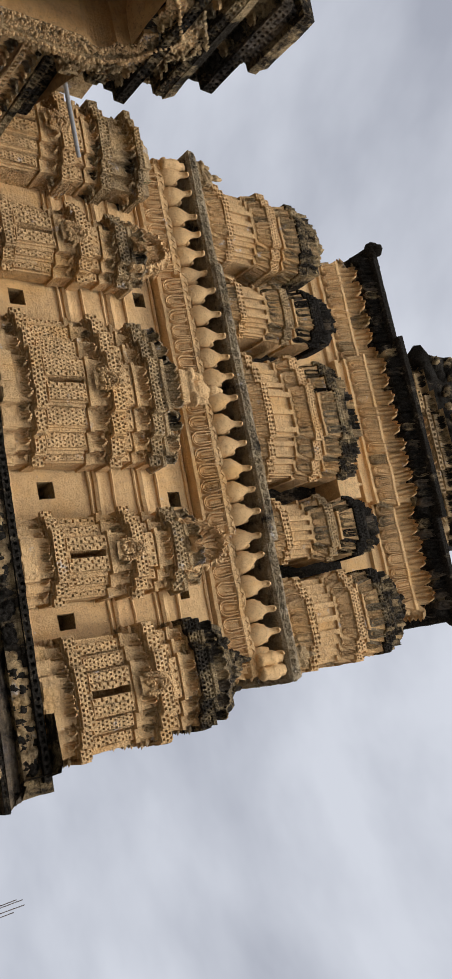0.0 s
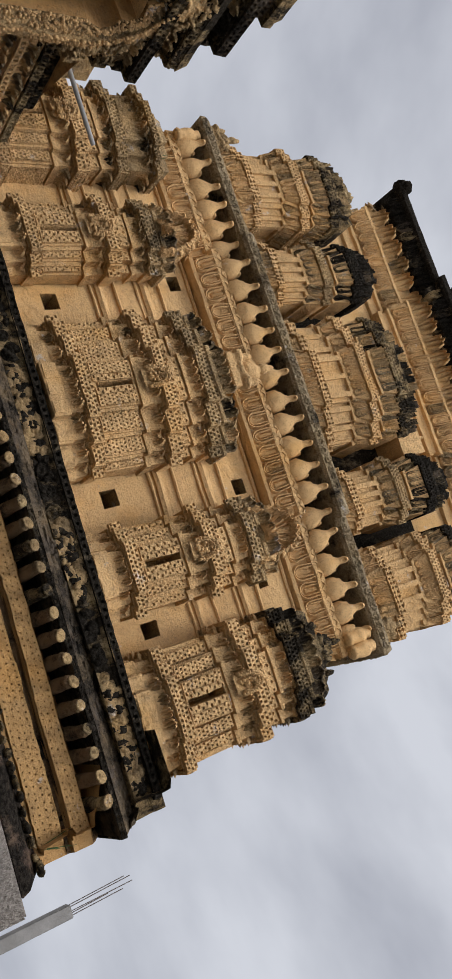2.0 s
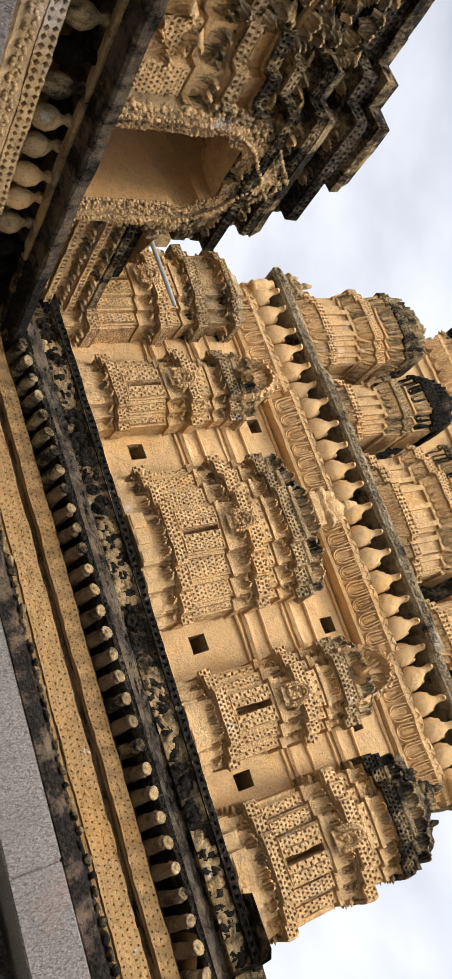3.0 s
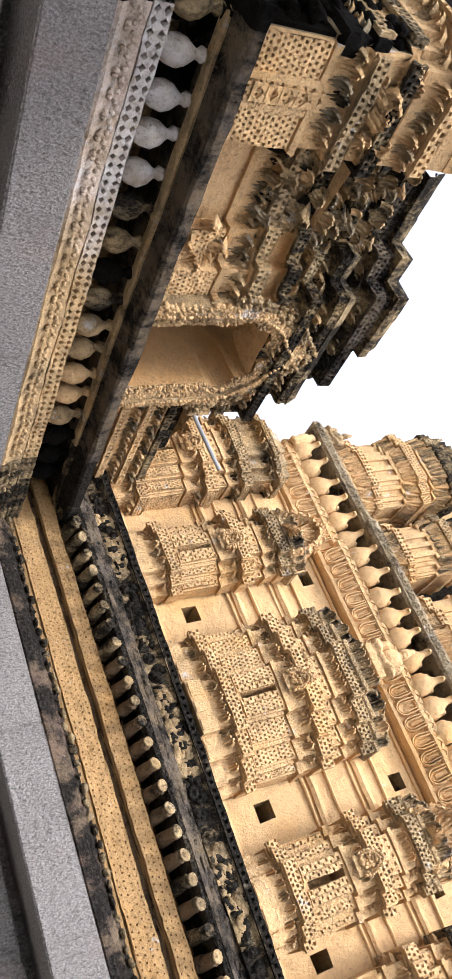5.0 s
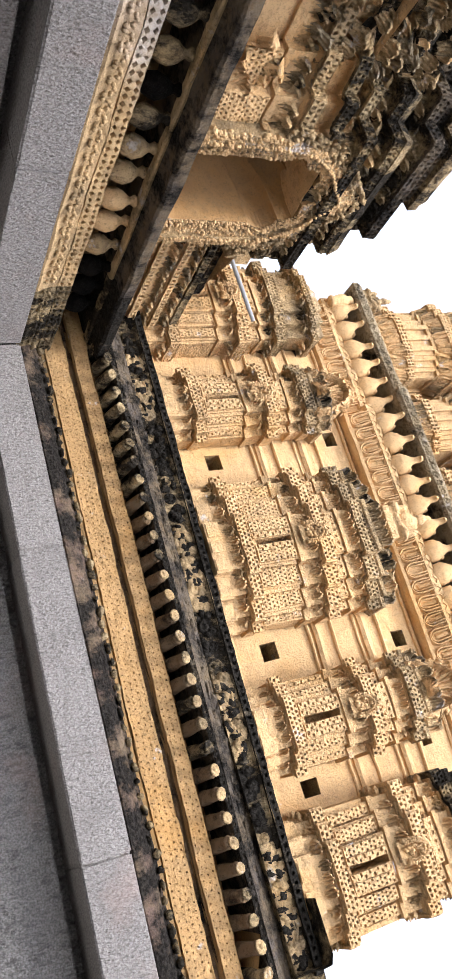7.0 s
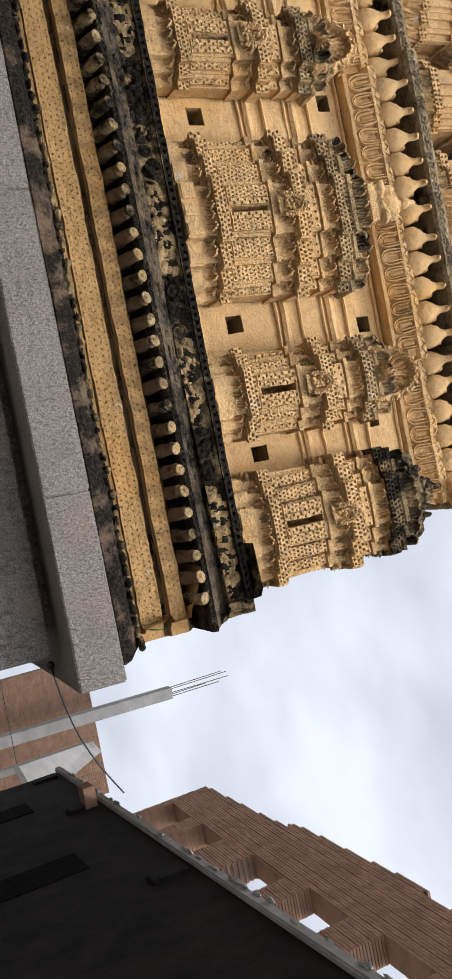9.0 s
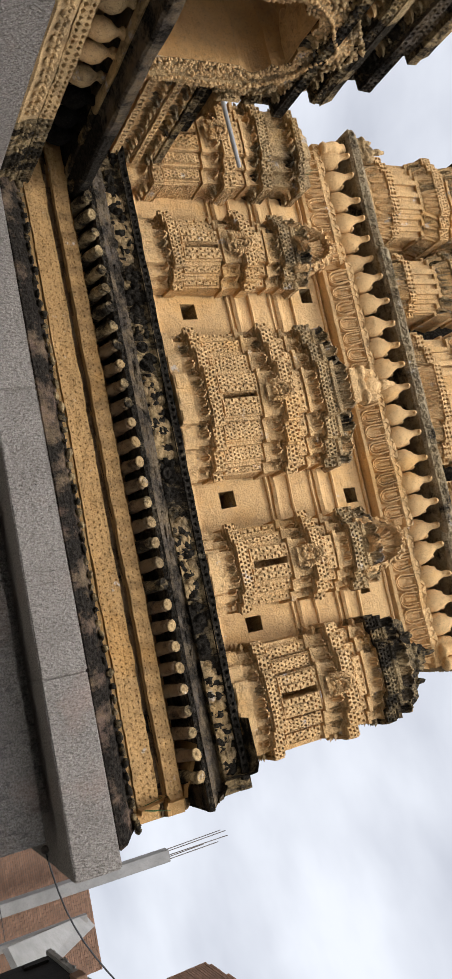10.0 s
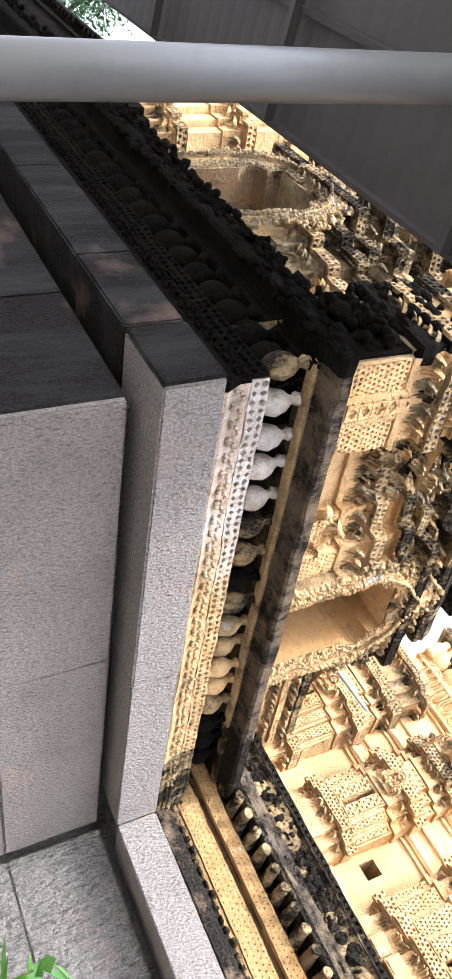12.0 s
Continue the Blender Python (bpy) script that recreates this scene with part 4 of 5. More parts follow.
shrine("wall", 0.9, 1.55, (0.3, 0.48, 0.6), 0.13, 2.6, TIER2_Z, B2, 0.8, "cap", G2, "dark stained stucco shrine with petal bands", False, 0.165)
shrine("wall", 5.64, 1.6, (0.28, 0.46, 0.57), 0.13, 2.6, TIER2_Z, B2, 0.8, "cap", G2, "stucco shrine streaked black beside a dark gap", False, 0.165)
shrine("corner", 7.48, 1.42, (0.35, 0.58, 0.77), 0.1, 2.9, TIER2_Z, B1, 0.8, "cap", G2, "corner shrine of stucco with mouldy petal bands", False, 0.165)
shrine("corner", -0.94, 1.42, (0.35, 0.58, 0.77), 0.1, 2.9, TIER2_Z, B1, 0.8, "cap", G2, "corner shrine of stucco with black domed top", False, 0.165)


def seated_figure(x, y, z, s, label, mat):
    g = Geo()
    for c, r in (((0, 0, 0.1), (0.34, 0.2, 0.1)), ((0, 0, 0.34), (0.17, 0.14, 0.2)), ((0, -0.02, 0.62), (0.1, 0.1, 0.12)), ((0, 0, 0.78), (0.06, 0.06, 0.1)),
                 ((-0.22, -0.04, 0.3), (0.07, 0.08, 0.18)), ((0.22, -0.04, 0.3), (0.07, 0.08, 0.18)), ((-0.2, -0.1, 0.14), (0.16, 0.12, 0.09)), ((0.2, -0.1, 0.14), (0.16, 0.12, 0.09))):
        g.blob([q * s for q in c], [q * s for q in r], 8, 0.12)
    for q in range(26):
        a = random.uniform(0, math.pi)
        r = random.uniform(0.1, 1.0)
        g.blob((0.26 * r * s * math.cos(a), 0.08 * s, (0.15 + 0.45 * r * math.sin(a)) * s), (0.07 * s, 0.08 * s, 0.07 * s), 7, 0.3)
    g.box(-0.3 * s, 0.3 * s, -0.14 * s, 0.2 * s, -0.12 * s, 0.02 * s)
    ob = tagged(part("statue", g, mat, None, m=Matrix.Translation((x, y, z + 0.12 * s))), label, "statue")
    skin = ob.modifiers.new("skin", "REMESH")
    skin.mode, skin.voxel_size = "VOXEL", 0.022


seated_figure(XC, 0.55, 9.95, 1.0, "small weathered stucco statue on the central shrine", M_STUCCO)
seated_figure(7.9, 0.85, 10.1, 0.6, "small mouldy stucco statue on the corner shrine", M_MOULD)
seated_figure(-1.7, 1.2, 11.9, 0.75, "small dark stucco lion statue at the cornice corner", M_WORN)
seated_figure(8.05, 1.15, 11.9, 0.6, "small worn stucco statue at the cornice corner", M_WORN)
seated_figure(2.4, 2.5, 15.55, 0.8, "small stucco statue before the recessed wall", M_STUCCO)
seated_figure(4.6, 2.35, 15.4, 0.8, "small stucco statue beside the wide shrine", M_STUCCO)
part("plinth", Geo().box(2.3, 5.0, 1.9, 2.6, 14.9, 15.56), M_STUCCO, w2)


def tower_crown():
    c = thing("tower_crown", "mouldy vaulted crown of the tower with horned ends", "roof", at=(XC, 3.2, 18.3))
    plan = stepped(XC, 3.05, (0.7, 1.3, 2.0, 2.6), 0.15, 9.0)
    bands_on(c, plan, [("wall", 18.3, 18.5, 0, 0, M_MOULD), ("lattice", 18.5, 18.8, 0.12, 0.14, M_MOULD), ("wall", 18.82, 19.75, 0, 0, M_WORN), ("leaf", 19.78, 20.08, 0.04, 0.14, M_STUCCO), ("lattice", 20.1, 20.3, 0.16, 0.14, M_WORN), ("wall", 20.3, 20.55, 0, 0, M_WORN), ("leaf", 20.55, 20.85, 0.06, 0.2, M_MOULD), ("ledge", 20.87, 20.95, 0.2, 0.05, M_BLACK)], None, 0.13, 0.24, "attic", M_WORN)
    g = Geo()
    for k in range(90):
        g.blob((XC + random.uniform(-2.7, 2.7), 2.98 + random.uniform(-0.1, 0.25), random.uniform(18.9, 19.7)), (random.uniform(0.05, 0.13), 0.12, random.uniform(0.06, 0.2)), 8, 0.35)
    part("figure_frieze", g, M_WORN, c, kind="stuff")
    g, n = Geo(), 14
    for i, x in enumerate((XC - 2.75, XC - 2.6, XC - 2.5, XC + 2.5, XC + 2.6, XC + 2.75)):
        r = (0.75, 1.0, 0.92, 0.92, 1.0, 0.75)[i]
        for k in range(n + 1):
            a = math.pi * k / n
            g.v.append((x, 5.0 - math.cos(a) * 1.9 * r, 20.85 + (math.sin(a) ** 0.8) * 3.7 * r))
    for i in range(5):
        for k in range(n):
            b = i * (n + 1) + k
            g.f.append((b, b + 1, b + n + 2, b + n + 1))
    g.f += [tuple(range(n + 1)), tuple(range(5 * (n + 1), 6 * (n + 1)))]
    part("vault", g, M_BLACK, c)
    g = Geo()
    for sgn in (-1, 1):
        x = XC + sgn * 2.3
        for q in range(16):
            s = q / 15
            g.blob((x + sgn * (0.32 * s + random.uniform(-0.3, 0.3) * (1 - s)), 3.4 + random.uniform(-0.15, 0.15), 20.9 + 3.2 * s), (0.34 * (1 - 0.75 * s), 0.3 * (1 - 0.7 * s), 0.3), 8, 0.3)
    part("horn", g, M_BLACK, c, kind="stuff")
    g = Geo()
    for k in range(260):
        x, f = XC + random.uniform(-2.5, 2.5), random.random()
        r = random.uniform(0.06, 0.2)
        g.blob((x, 5.0 - 1.9 * math.cos(0.1 + f * 1.1) - 0.05, 20.9 + 3.4 * math.sin(0.1 + f * 1.1) ** 0.8), (r, r * 0.8, r), 7, 0.35)
    part("figure_frieze", g, M_MOULD, c, kind="stuff")


tower_crown()


def weed(x, y, z, seed):
    rnd = random.Random(seed)
    ob = thing("weed", "thin dry weed growing from the masonry", "plant", at=(x, y, z))
    for k in range(5):
        tip = Vector((rnd.uniform(-0.22, 0.22), rnd.uniform(-0.15, 0.1), rnd.uniform(0.25, 0.5)))
        part("stalk", Geo().lathe([(0.007, 0), (0.003, tip.length)], 5), M_FOLIAGE, ob, m=Matrix.Translation((x, y, z)) @ tip.to_track_quat("Z", "Y").to_matrix().to_4x4())


weed(-0.95, 0.9, 10.1, 2)
weed(-1.7, 1.0, 10.0, 4)
weed(8.85, 0.5, 4.95, 6)

# ---- wing beside the tower ----
def pot_mesh(name, material):
    return Geo().lathe([(0.05, 0.0), (0.07, 0.02), (0.06, 0.05), (0.1, 0.09), (0.165, 0.18), (0.18, 0.27), (0.15, 0.36), (0.09, 0.42), (0.06, 0.46), (0.075, 0.49), (0.1, 0.52), (0.075, 0.55), (0.06, 0.6)], 14).mesh(name, material, True)


SIDE, FRONT = {1}, {0}


def wing_entablature():
    e = thing("wing_entablature", "stucco entablature of the wing with a row of pots under the eave", "cornice", kind="structure")
    # the front run's black includes canopy shade besides soot
    for sides, plan, mats in (("side", [(0.0, -7.26), (0.0, -1.1)], (M_ROSE, M_PALE, M_WORN, M_ASH)), ("side", [(0.0, -1.1), (0.0, 0.5)], (M_MOULD, M_MOULD, M_MOULD, M_BLACK)), ("front", [(-23.2, -7.5), (0.0, -7.5), (0.0, -7.262)], (M_SOOT_SHADE,) * 4)):
        part("lotus_moulding", Geo().loft(plan, [(4.5, -0.5), (4.5, -0.1), (4.56, -0.08), (4.72, -0.16), (4.84, -0.17), (4.84, -0.5)]), mats[0], e)
        part("pierced_rail", Geo().loft(plan, [(4.82, -0.6), (4.84, -0.2), (4.86, -0.25), (5.04, -0.25), (5.06, -0.22), (5.06, -1.15)]), mats[1], e)
        g = Geo()
        pierced(g, plan, -0.205, 4.86, 5.05, 0.1, None, True, 0.27, 0.02, 0.06)
        part("diamond_band", g, mats[1], e)
        g = Geo()
        t, length, way = along(plan[0], plan[1])
        for k in range(int(length / 0.2)):
            p = Vector(plan[0]) + t * (0.1 + 0.2 * k) - way * 0.1
            for q in range(5):
                a = math.pi * q / 4
                dx, dz = 0.075 * math.cos(a), 0.09 * math.sin(a)
                g.blob((p.x + t.x * dx, p.y + t.y * dx, 4.66 + dz), (0.028, 0.028, 0.028), 6, 0.2)
        part("lotus_loops", g, mats[0], e, kind="stuff")
        part("pot_recess", Geo().loft(plan, [(5.0, -1.14), (5.72, -1.14)], True), mats[2], e)
        part("roll_moulding", Geo().loft(plan, [(5.61, -0.42), (5.61, -0.32), (5.63, -0.29), (5.66, -0.3), (5.68, -0.42)], False), M_WORN if mats[0] is M_ROSE else mats[0], e)
        part("eave", Geo().loft(plan, [(5.64, -1.16), (5.66, -0.34), (5.7, -0.28), (5.70, -0.1), (5.7, -0.03), (5.74, 0.0), (5.88, -0.02), (5.9, -0.06), (5.9, -0.9)]), mats[3], e)
    pots = {n: pot_mesh("pot", m) for n, m in (("pale", M_PALE), ("ochre", M_WORN), ("soot", M_SOOT_SHADE), ("mouldy", M_MOULD), ("plain", M_STUCCO))}
    for k in range(17):
        y = -7.2 + 0.425 * k
        kind = "mouldy" if k in (0, 5, 6, 8) else "ochre" if k == 13 else ("pale" if k < 5 else "ochre" if 7 < k < 11 else ("soot" if k in (7, 14, 15, 16) else "plain"))
        part("pot", pots[kind], None, e, m=Matrix.LocRotScale((-0.45, y, 5.05), Euler((random.uniform(-0.05, 0.05), random.uniform(-0.05, 0.05), 0)), (0.8, 0.8, random.uniform(0.98, 1.05))))
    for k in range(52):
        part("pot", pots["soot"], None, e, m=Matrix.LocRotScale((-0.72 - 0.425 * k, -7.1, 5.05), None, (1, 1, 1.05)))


wing_entablature()

# plans of the storey over the eave, from the corner shrine along the side to the tower, growing smaller upwards
BAY = [(-0.3, -7.2), (-0.3, -6.08), (-0.82, -6.08), (-0.82, -4.72), (-0.66, -4.72), (-0.66, -4.25), (-0.5, -4.25), (-0.5, -3.85), (-0.36, -3.85), (-0.36, -1.95),
       (-0.5, -1.95), (-0.5, -1.75), (-1.4, -1.75), (-1.4, 0.4)]


def bay_steps(x, right, left=-6.2):
    return [(x - 0.72, left), (x - 0.72, -4.72), (x - 0.7, -4.72), (x - 0.7, -4.3), (x - 0.36, -4.3), (x - 0.36, -3.88), (x, -3.88), (x, right), (x - 0.34, right), (x - 0.34, right + 0.2), (x - 1.3, right + 0.2)]


def mirrored(plan):
    """The same plan round the corner, on the front."""
    return [(-7.5 - y, -7.5 - x) for x, y in reversed(plan)]


def niche(ob, turn, mats, w=0.665, z0=5.9, mid=4.56, face=-0.36):
    """A deep niche under a cusped arch with a carved, pointed hood. turn maps (along, out, z) to the world."""
    g = Geo()
    n = 50
    inner, rim, hood = [], [], []
    for k in range(n + 1):
        a = math.pi * k / n
        cusp = 1 - 0.15 * (1 - abs(math.sin(a * 5.0)))
        top = 1.0 + 0.18 * math.exp(-((a - math.pi / 2) / 0.2) ** 2)
        inner.append((-math.cos(a) * w * cusp, 7.24 + math.sin(a) * 0.8 * cusp * top))
        rim.append((-math.cos(a) * w * 1.2, 7.16 + math.sin(a) * 1.02 * (1 + 0.16 * math.exp(-((a - math.pi / 2) / 0.25) ** 2))))
        hood.append((-math.cos(a) * w * 1.38, 7.1 + math.sin(a) * 1.22 * (1 + 0.22 * math.exp(-((a - math.pi / 2) / 0.22) ** 2))))
    for line in (inner, rim, hood):
        line.insert(0, (line[0][0], z0))
        line.append((line[-1][0], z0))
    def strip(la, da, lb, db, geo):
        for k in range(len(la) - 1):
            geo.quad(turn(mid + la[k][0], face + da, la[k][1]), turn(mid + la[k + 1][0], face + da, la[k + 1][1]), turn(mid + lb[k + 1][0], face + db, lb[k + 1][1]), turn(mid + lb[k][0], face + db, lb[k][1]))
    strip(inner, 0.06, rim, 0.1, g)
    strip(rim, 0.1, rim, 0.16, g)
    strip(rim, 0.16, hood, 0.12, g)
    strip(hood, 0.12, hood, -0.55, g)
    part("carved_arch", g, mats[0], ob)
    g = Geo()
    def shrunk(f):
        q = math.sqrt(max(0.0, 1 - f * f))
        return [(u * (0.25 + 0.75 * q), z0 + (z - z0) * (0.5 + 0.5 * q)) for u, z in inner]
    strip(inner, 0.06, inner, -0.25, g)
    for k in range(7):
        strip(shrunk(k / 7), -0.25 - 1.1 * k / 7, shrunk((k + 1) / 7), -0.25 - 1.1 * (k + 1) / 7, g)
    back = shrunk(1.0)
    g.f.append(tuple(range(len(g.v), len(g.v) + len(back))))
    g.v += [turn(mid + u, face - 1.35, z) for u, z in back]
    i = len(g.v)
    g.v += [turn(mid + u, face + d, z0 + 0.01) for u, d in ((-w, 0.06), (w, 0.06), (w, -1.35), (-w, -1.35))]
    g.f.append((i, i + 1, i + 2, i + 3))
    part("niche_hollow", g, mats[1], ob, "smooth plastered hollow")
    g = Geo()
    for line, r, d, grow in ((inner, 0.02, 0.075, 1.03), (rim, 0.024, 0.17, 1.0), (hood, 0.042, 0.1, 0.98)):
        for k in range(len(line) - 1):
            (u0, za), (u1, zb) = line[k], line[k + 1]
            m = max(1, int(math.hypot(u1 - u0, zb - za) / (r * 1.9)))
            for q in range(m):
                u, z = u0 + (u1 - u0) * (q + 0.5) / m, za + (zb - za) * (q + 0.5) / m
                rr = r * random.uniform(0.6, 1.3)
                g.blob(turn(mid + u * grow + random.uniform(-0.5, 0.5) * r, face + d, z + random.uniform(-0.5, 0.5) * r), (rr, rr, rr), 6, 0.35)
    # small foliage that fills the bands between the rims
    for la, lb, d, tries in ((inner, rim, 0.09, 7), (rim, hood, 0.14, 6)):
        for k in range(len(la) - 1):
            run = max(1, int(math.hypot(la[k + 1][0] - la[k][0], la[k + 1][1] - la[k][1]) / 0.05))
            for q in range(run * tries):
                f, h = random.random(), random.uniform(0.08, 0.92)
                p = [(la[k][i] * (1 - f) + la[k + 1][i] * f) * (1 - h) + (lb[k][i] * (1 - f) + lb[k + 1][i] * f) * h for i in (0, 1)]
                rr = random.uniform(0.011, 0.024)
                g.blob(turn(mid + p[0], face + d, p[1]), (rr, rr, rr), 6, 0.4)
    part("foliage_carving", g, mats[2], ob, kind="stuff")
    g = Geo()
    for q in range(420):
        a = random.uniform(-0.02, math.pi + 0.02)
        s = random.uniform(1.02, 1.2)
        rr = random.uniform(0.018, 0.042)
        g.blob(turn(mid - math.cos(a) * w * 1.33 * s, face + random.uniform(0.04, 0.14), 7.12 + math.sin(a) * 1.2 * s * (1 + 0.16 * math.exp(-((a - math.pi / 2) / 0.25) ** 2))), (rr, rr, rr), 6, 0.4)
    part("gable_carving", g, mats[3], ob, kind="stuff")


def wing_storey():
    side = thing("wing_shrine_storey", "yellow stucco upper storey of the wing with a niche and black zigzag eaves", "facade", kind="structure")
    front = thing("wing_front_storey", "stucco front of the wing, sooty and shade-dark below, yellow above", "facade", kind="structure")
    for ob, flip, mats in ((side, lambda p: p, (M_STUCCO, M_WORN, M_WORN, M_MOULD, M_ASH)), (front, mirrored, (M_GREY, M_WORN, M_GREY, M_MOULD, M_MOULD))):
        a, b, c, d, k = mats
        plan = flip(BAY)
        segs = set(range(len(plan) - 1))
        bands = [("wall", 5.9, 6.78, 0.0, 0.0, a), ("ledge", 6.78, 6.85, 0.05, 0.07, a), ("leaf", 6.85, 7.2, 0.0, 0.12, b), ("lattice", 7.22, 7.42, 0.13, 0.1, b), ("wall", 7.42, 7.75, 0.0, 0.0, b), ("lattice", 7.66, 7.85, 0.14, 0.12, d)]
        mid = {s for s in segs if abs(along(plan[s], plan[s + 1])[1] - 1.9) < 0.02}
        bands_on(ob, plan, bands, segs - mid, 0.085, 0.2, "storey_body", a, {(r, s) for r in range(0, 12) for s in mid})
        levels = ((-0.36, -1.75, [("leaf", 7.86, 8.1, 0.0, 0.1, b), ("lattice", 8.1, 8.27, 0.15, 0.12, d)]),
                  (-0.4, -2.02, [("leaf", 8.28, 8.58, -0.03, 0.08, c), ("lattice", 8.58, 8.74, 0.12, 0.12, d), ("ledge", 8.74, 8.9, 0.16, 0.1, k)]),
                  (-0.43, -2.38, [("leaf", 8.92, 9.16, -0.05, 0.08, d), ("lattice", 9.16, 9.36, 0.14, 0.1, k)]),
                  (-0.43, -2.75, [("lattice", 9.37, 9.66, -0.06, -0.06, k), ("ledge", 9.68, 9.82, 0.05, 0.04, k), ("ledge", 9.84, 10.0, 0.0, -0.06, k)]))
        for n, (x, right, some) in enumerate(levels):
            some = [(q[0], 7.86 + (q[1] - 7.86) * 1.045, 7.86 + (q[2] - 7.86) * 1.045, *q[3:]) for q in some]
            p = flip(bay_steps(x, right, -6.2 if n < 2 else -5.4))
            bands_on(ob, p, some, None, 0.085, 0.2, "stepped_roof", d)
            for kind, z0, z1, d0, d1, mat in some:
                if kind == "leaf":
                    continue
                g = Geo()
                ring = shifted(p, min(d0, d1) + (0.02 if kind == "lattice" else -0.01))
                for q in range(len(ring) - 1):
                    t, length, way = along(ring[q], ring[q + 1])
                    for _ in range(int(length / 0.045)):
                        c = Vector(ring[q]) + t * random.uniform(0, length)
                        r = random.uniform(0.012, 0.032)
                        g.blob((c.x, c.y, random.uniform(z0 + 0.02, z1 - 0.02)), (r, r, r * random.uniform(0.5, 1.0)), 6, 0.3)
                part("mould_crust", g, mat, ob, kind="stuff")
        if ob is side:
            g = Geo()
            pierced(g, plan, 0.0, 6.0, 6.74, 0.064, {0, 4, 6}, False, 0.27, 0.05, 0.08)
            part("pierced_panel", g, a, ob)
            g = Geo()
            for q in range(5):
                y, z = -6.62, 6.08 + q * 0.165
                g.lattice((-0.3, y - 0.09, z), (0, 0.18, 0), (0, 0, 0.16), (1, 0, 0), 1, 1, 0.3, 0.3, 0.07, True)
            part("diamond_holes", g, a, ob)
            part("pilaster", Geo().box(-0.5, -0.235, -6.82, -6.74, 5.9, 6.8), a, ob)
            part("pilaster", Geo().box(-0.5, -0.255, -6.5, -6.42, 5.9, 6.8), a, ob)
            low = [(-0.95, -1.8), (-0.95, 0.75)]
            bands_on(ob, low, [("wall", 5.9, 6.2, 0.0, 0.0, M_CLEAN), ("leaf", 6.2, 6.45, 0.0, 0.08, M_STUCCO), ("lattice", 6.46, 6.6, 0.1, 0.08, M_STUCCO), ("leaf", 6.62, 6.85, 0.02, 0.1, M_WORN), ("lattice", 6.87, 7.0, 0.12, 0.08, M_STUCCO), ("leaf", 7.0, 7.25, 0.0, 0.1, M_WORN), ("lattice", 7.26, 7.4, 0.1, 0.03, M_MOULD)], None, 0.085, 0.16, "link_wall", M_CLEAN)
    # both hollows get darker colours than the wall, their shade included
    niche(side, lambda u, d, z: (d, -7.5 + u, z), (M_WORN, M_NICHE, M_STUCCO, M_WORN))
    niche(front, lambda u, d, z: (-u, -7.5 - d, z), (M_WORN, M_BROWN, M_GREY, M_WORN), 0.85)
    part("core", Geo().box(-15.5, -1.8, -6.0, 0.3, 5.9, 8.9), M_WORN, side)
    bands_on(front, [(-23.0, -6.3), (-23.0, -7.2), (-9.7, -7.2), (-9.7, -6.3)], [("wall", 5.9, 6.9, 0, 0, M_SOOT_SHADE), ("ledge", 6.9, 6.98, 0.06, 0.06, M_SOOT_SHADE), ("leaf", 6.98, 7.26, 0.0, 0.1, M_SOOT_SHADE), ("ledge", 7.28, 7.46, 0.12, 0.04, M_SOOT_SHADE)], {1}, 0.12, 0.3, "low_storey", M_SOOT_SHADE)
    # the corner pier towards the yard, darkened for soot and canopy shade
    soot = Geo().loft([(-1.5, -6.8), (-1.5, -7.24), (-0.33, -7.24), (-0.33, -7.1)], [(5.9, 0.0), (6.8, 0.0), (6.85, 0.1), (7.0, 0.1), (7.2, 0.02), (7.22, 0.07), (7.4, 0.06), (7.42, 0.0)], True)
    part("corner_pier_face", soot, M_SOOT_SHADE, front, "corner face darkened for soot and canopy shade")
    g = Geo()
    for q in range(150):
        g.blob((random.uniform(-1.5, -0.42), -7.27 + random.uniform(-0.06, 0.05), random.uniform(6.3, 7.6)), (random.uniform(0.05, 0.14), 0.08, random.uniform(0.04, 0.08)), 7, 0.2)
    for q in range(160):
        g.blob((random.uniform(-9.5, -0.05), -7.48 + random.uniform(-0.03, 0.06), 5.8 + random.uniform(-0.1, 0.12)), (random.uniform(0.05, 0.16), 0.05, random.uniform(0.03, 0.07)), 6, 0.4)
    part("soot_lumps", g, M_SOOT_SHADE, front, kind="stuff", label= "crumbled black carving")
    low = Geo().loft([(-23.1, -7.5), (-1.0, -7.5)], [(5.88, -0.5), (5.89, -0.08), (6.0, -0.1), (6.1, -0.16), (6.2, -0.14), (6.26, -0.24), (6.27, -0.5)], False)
    part("parapet", low, M_SOOT_SHADE, front, "low parapet over the eave, darkened for soot and canopy shade")
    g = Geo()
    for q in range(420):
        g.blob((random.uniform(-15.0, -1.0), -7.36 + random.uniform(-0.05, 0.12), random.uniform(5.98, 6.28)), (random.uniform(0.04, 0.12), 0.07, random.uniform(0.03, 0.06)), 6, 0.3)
    part("soot_lumps", g, M_SOOT_SHADE, front, kind="stuff")
    # broken carving between the bays
    for x, y0, y1, z0, z1, count, mat in ((-0.74, -6.0, -4.6, 7.0, 8.9, 110, M_WORN), (-0.3, -7.1, -6.15, 7.44, 7.74, 34, M_STUCCO), (-0.66, -4.7, -4.25, 6.0, 6.7, 12, M_STUCCO)):
        for q in range(count):
            size = random.uniform(0.11, 0.2)
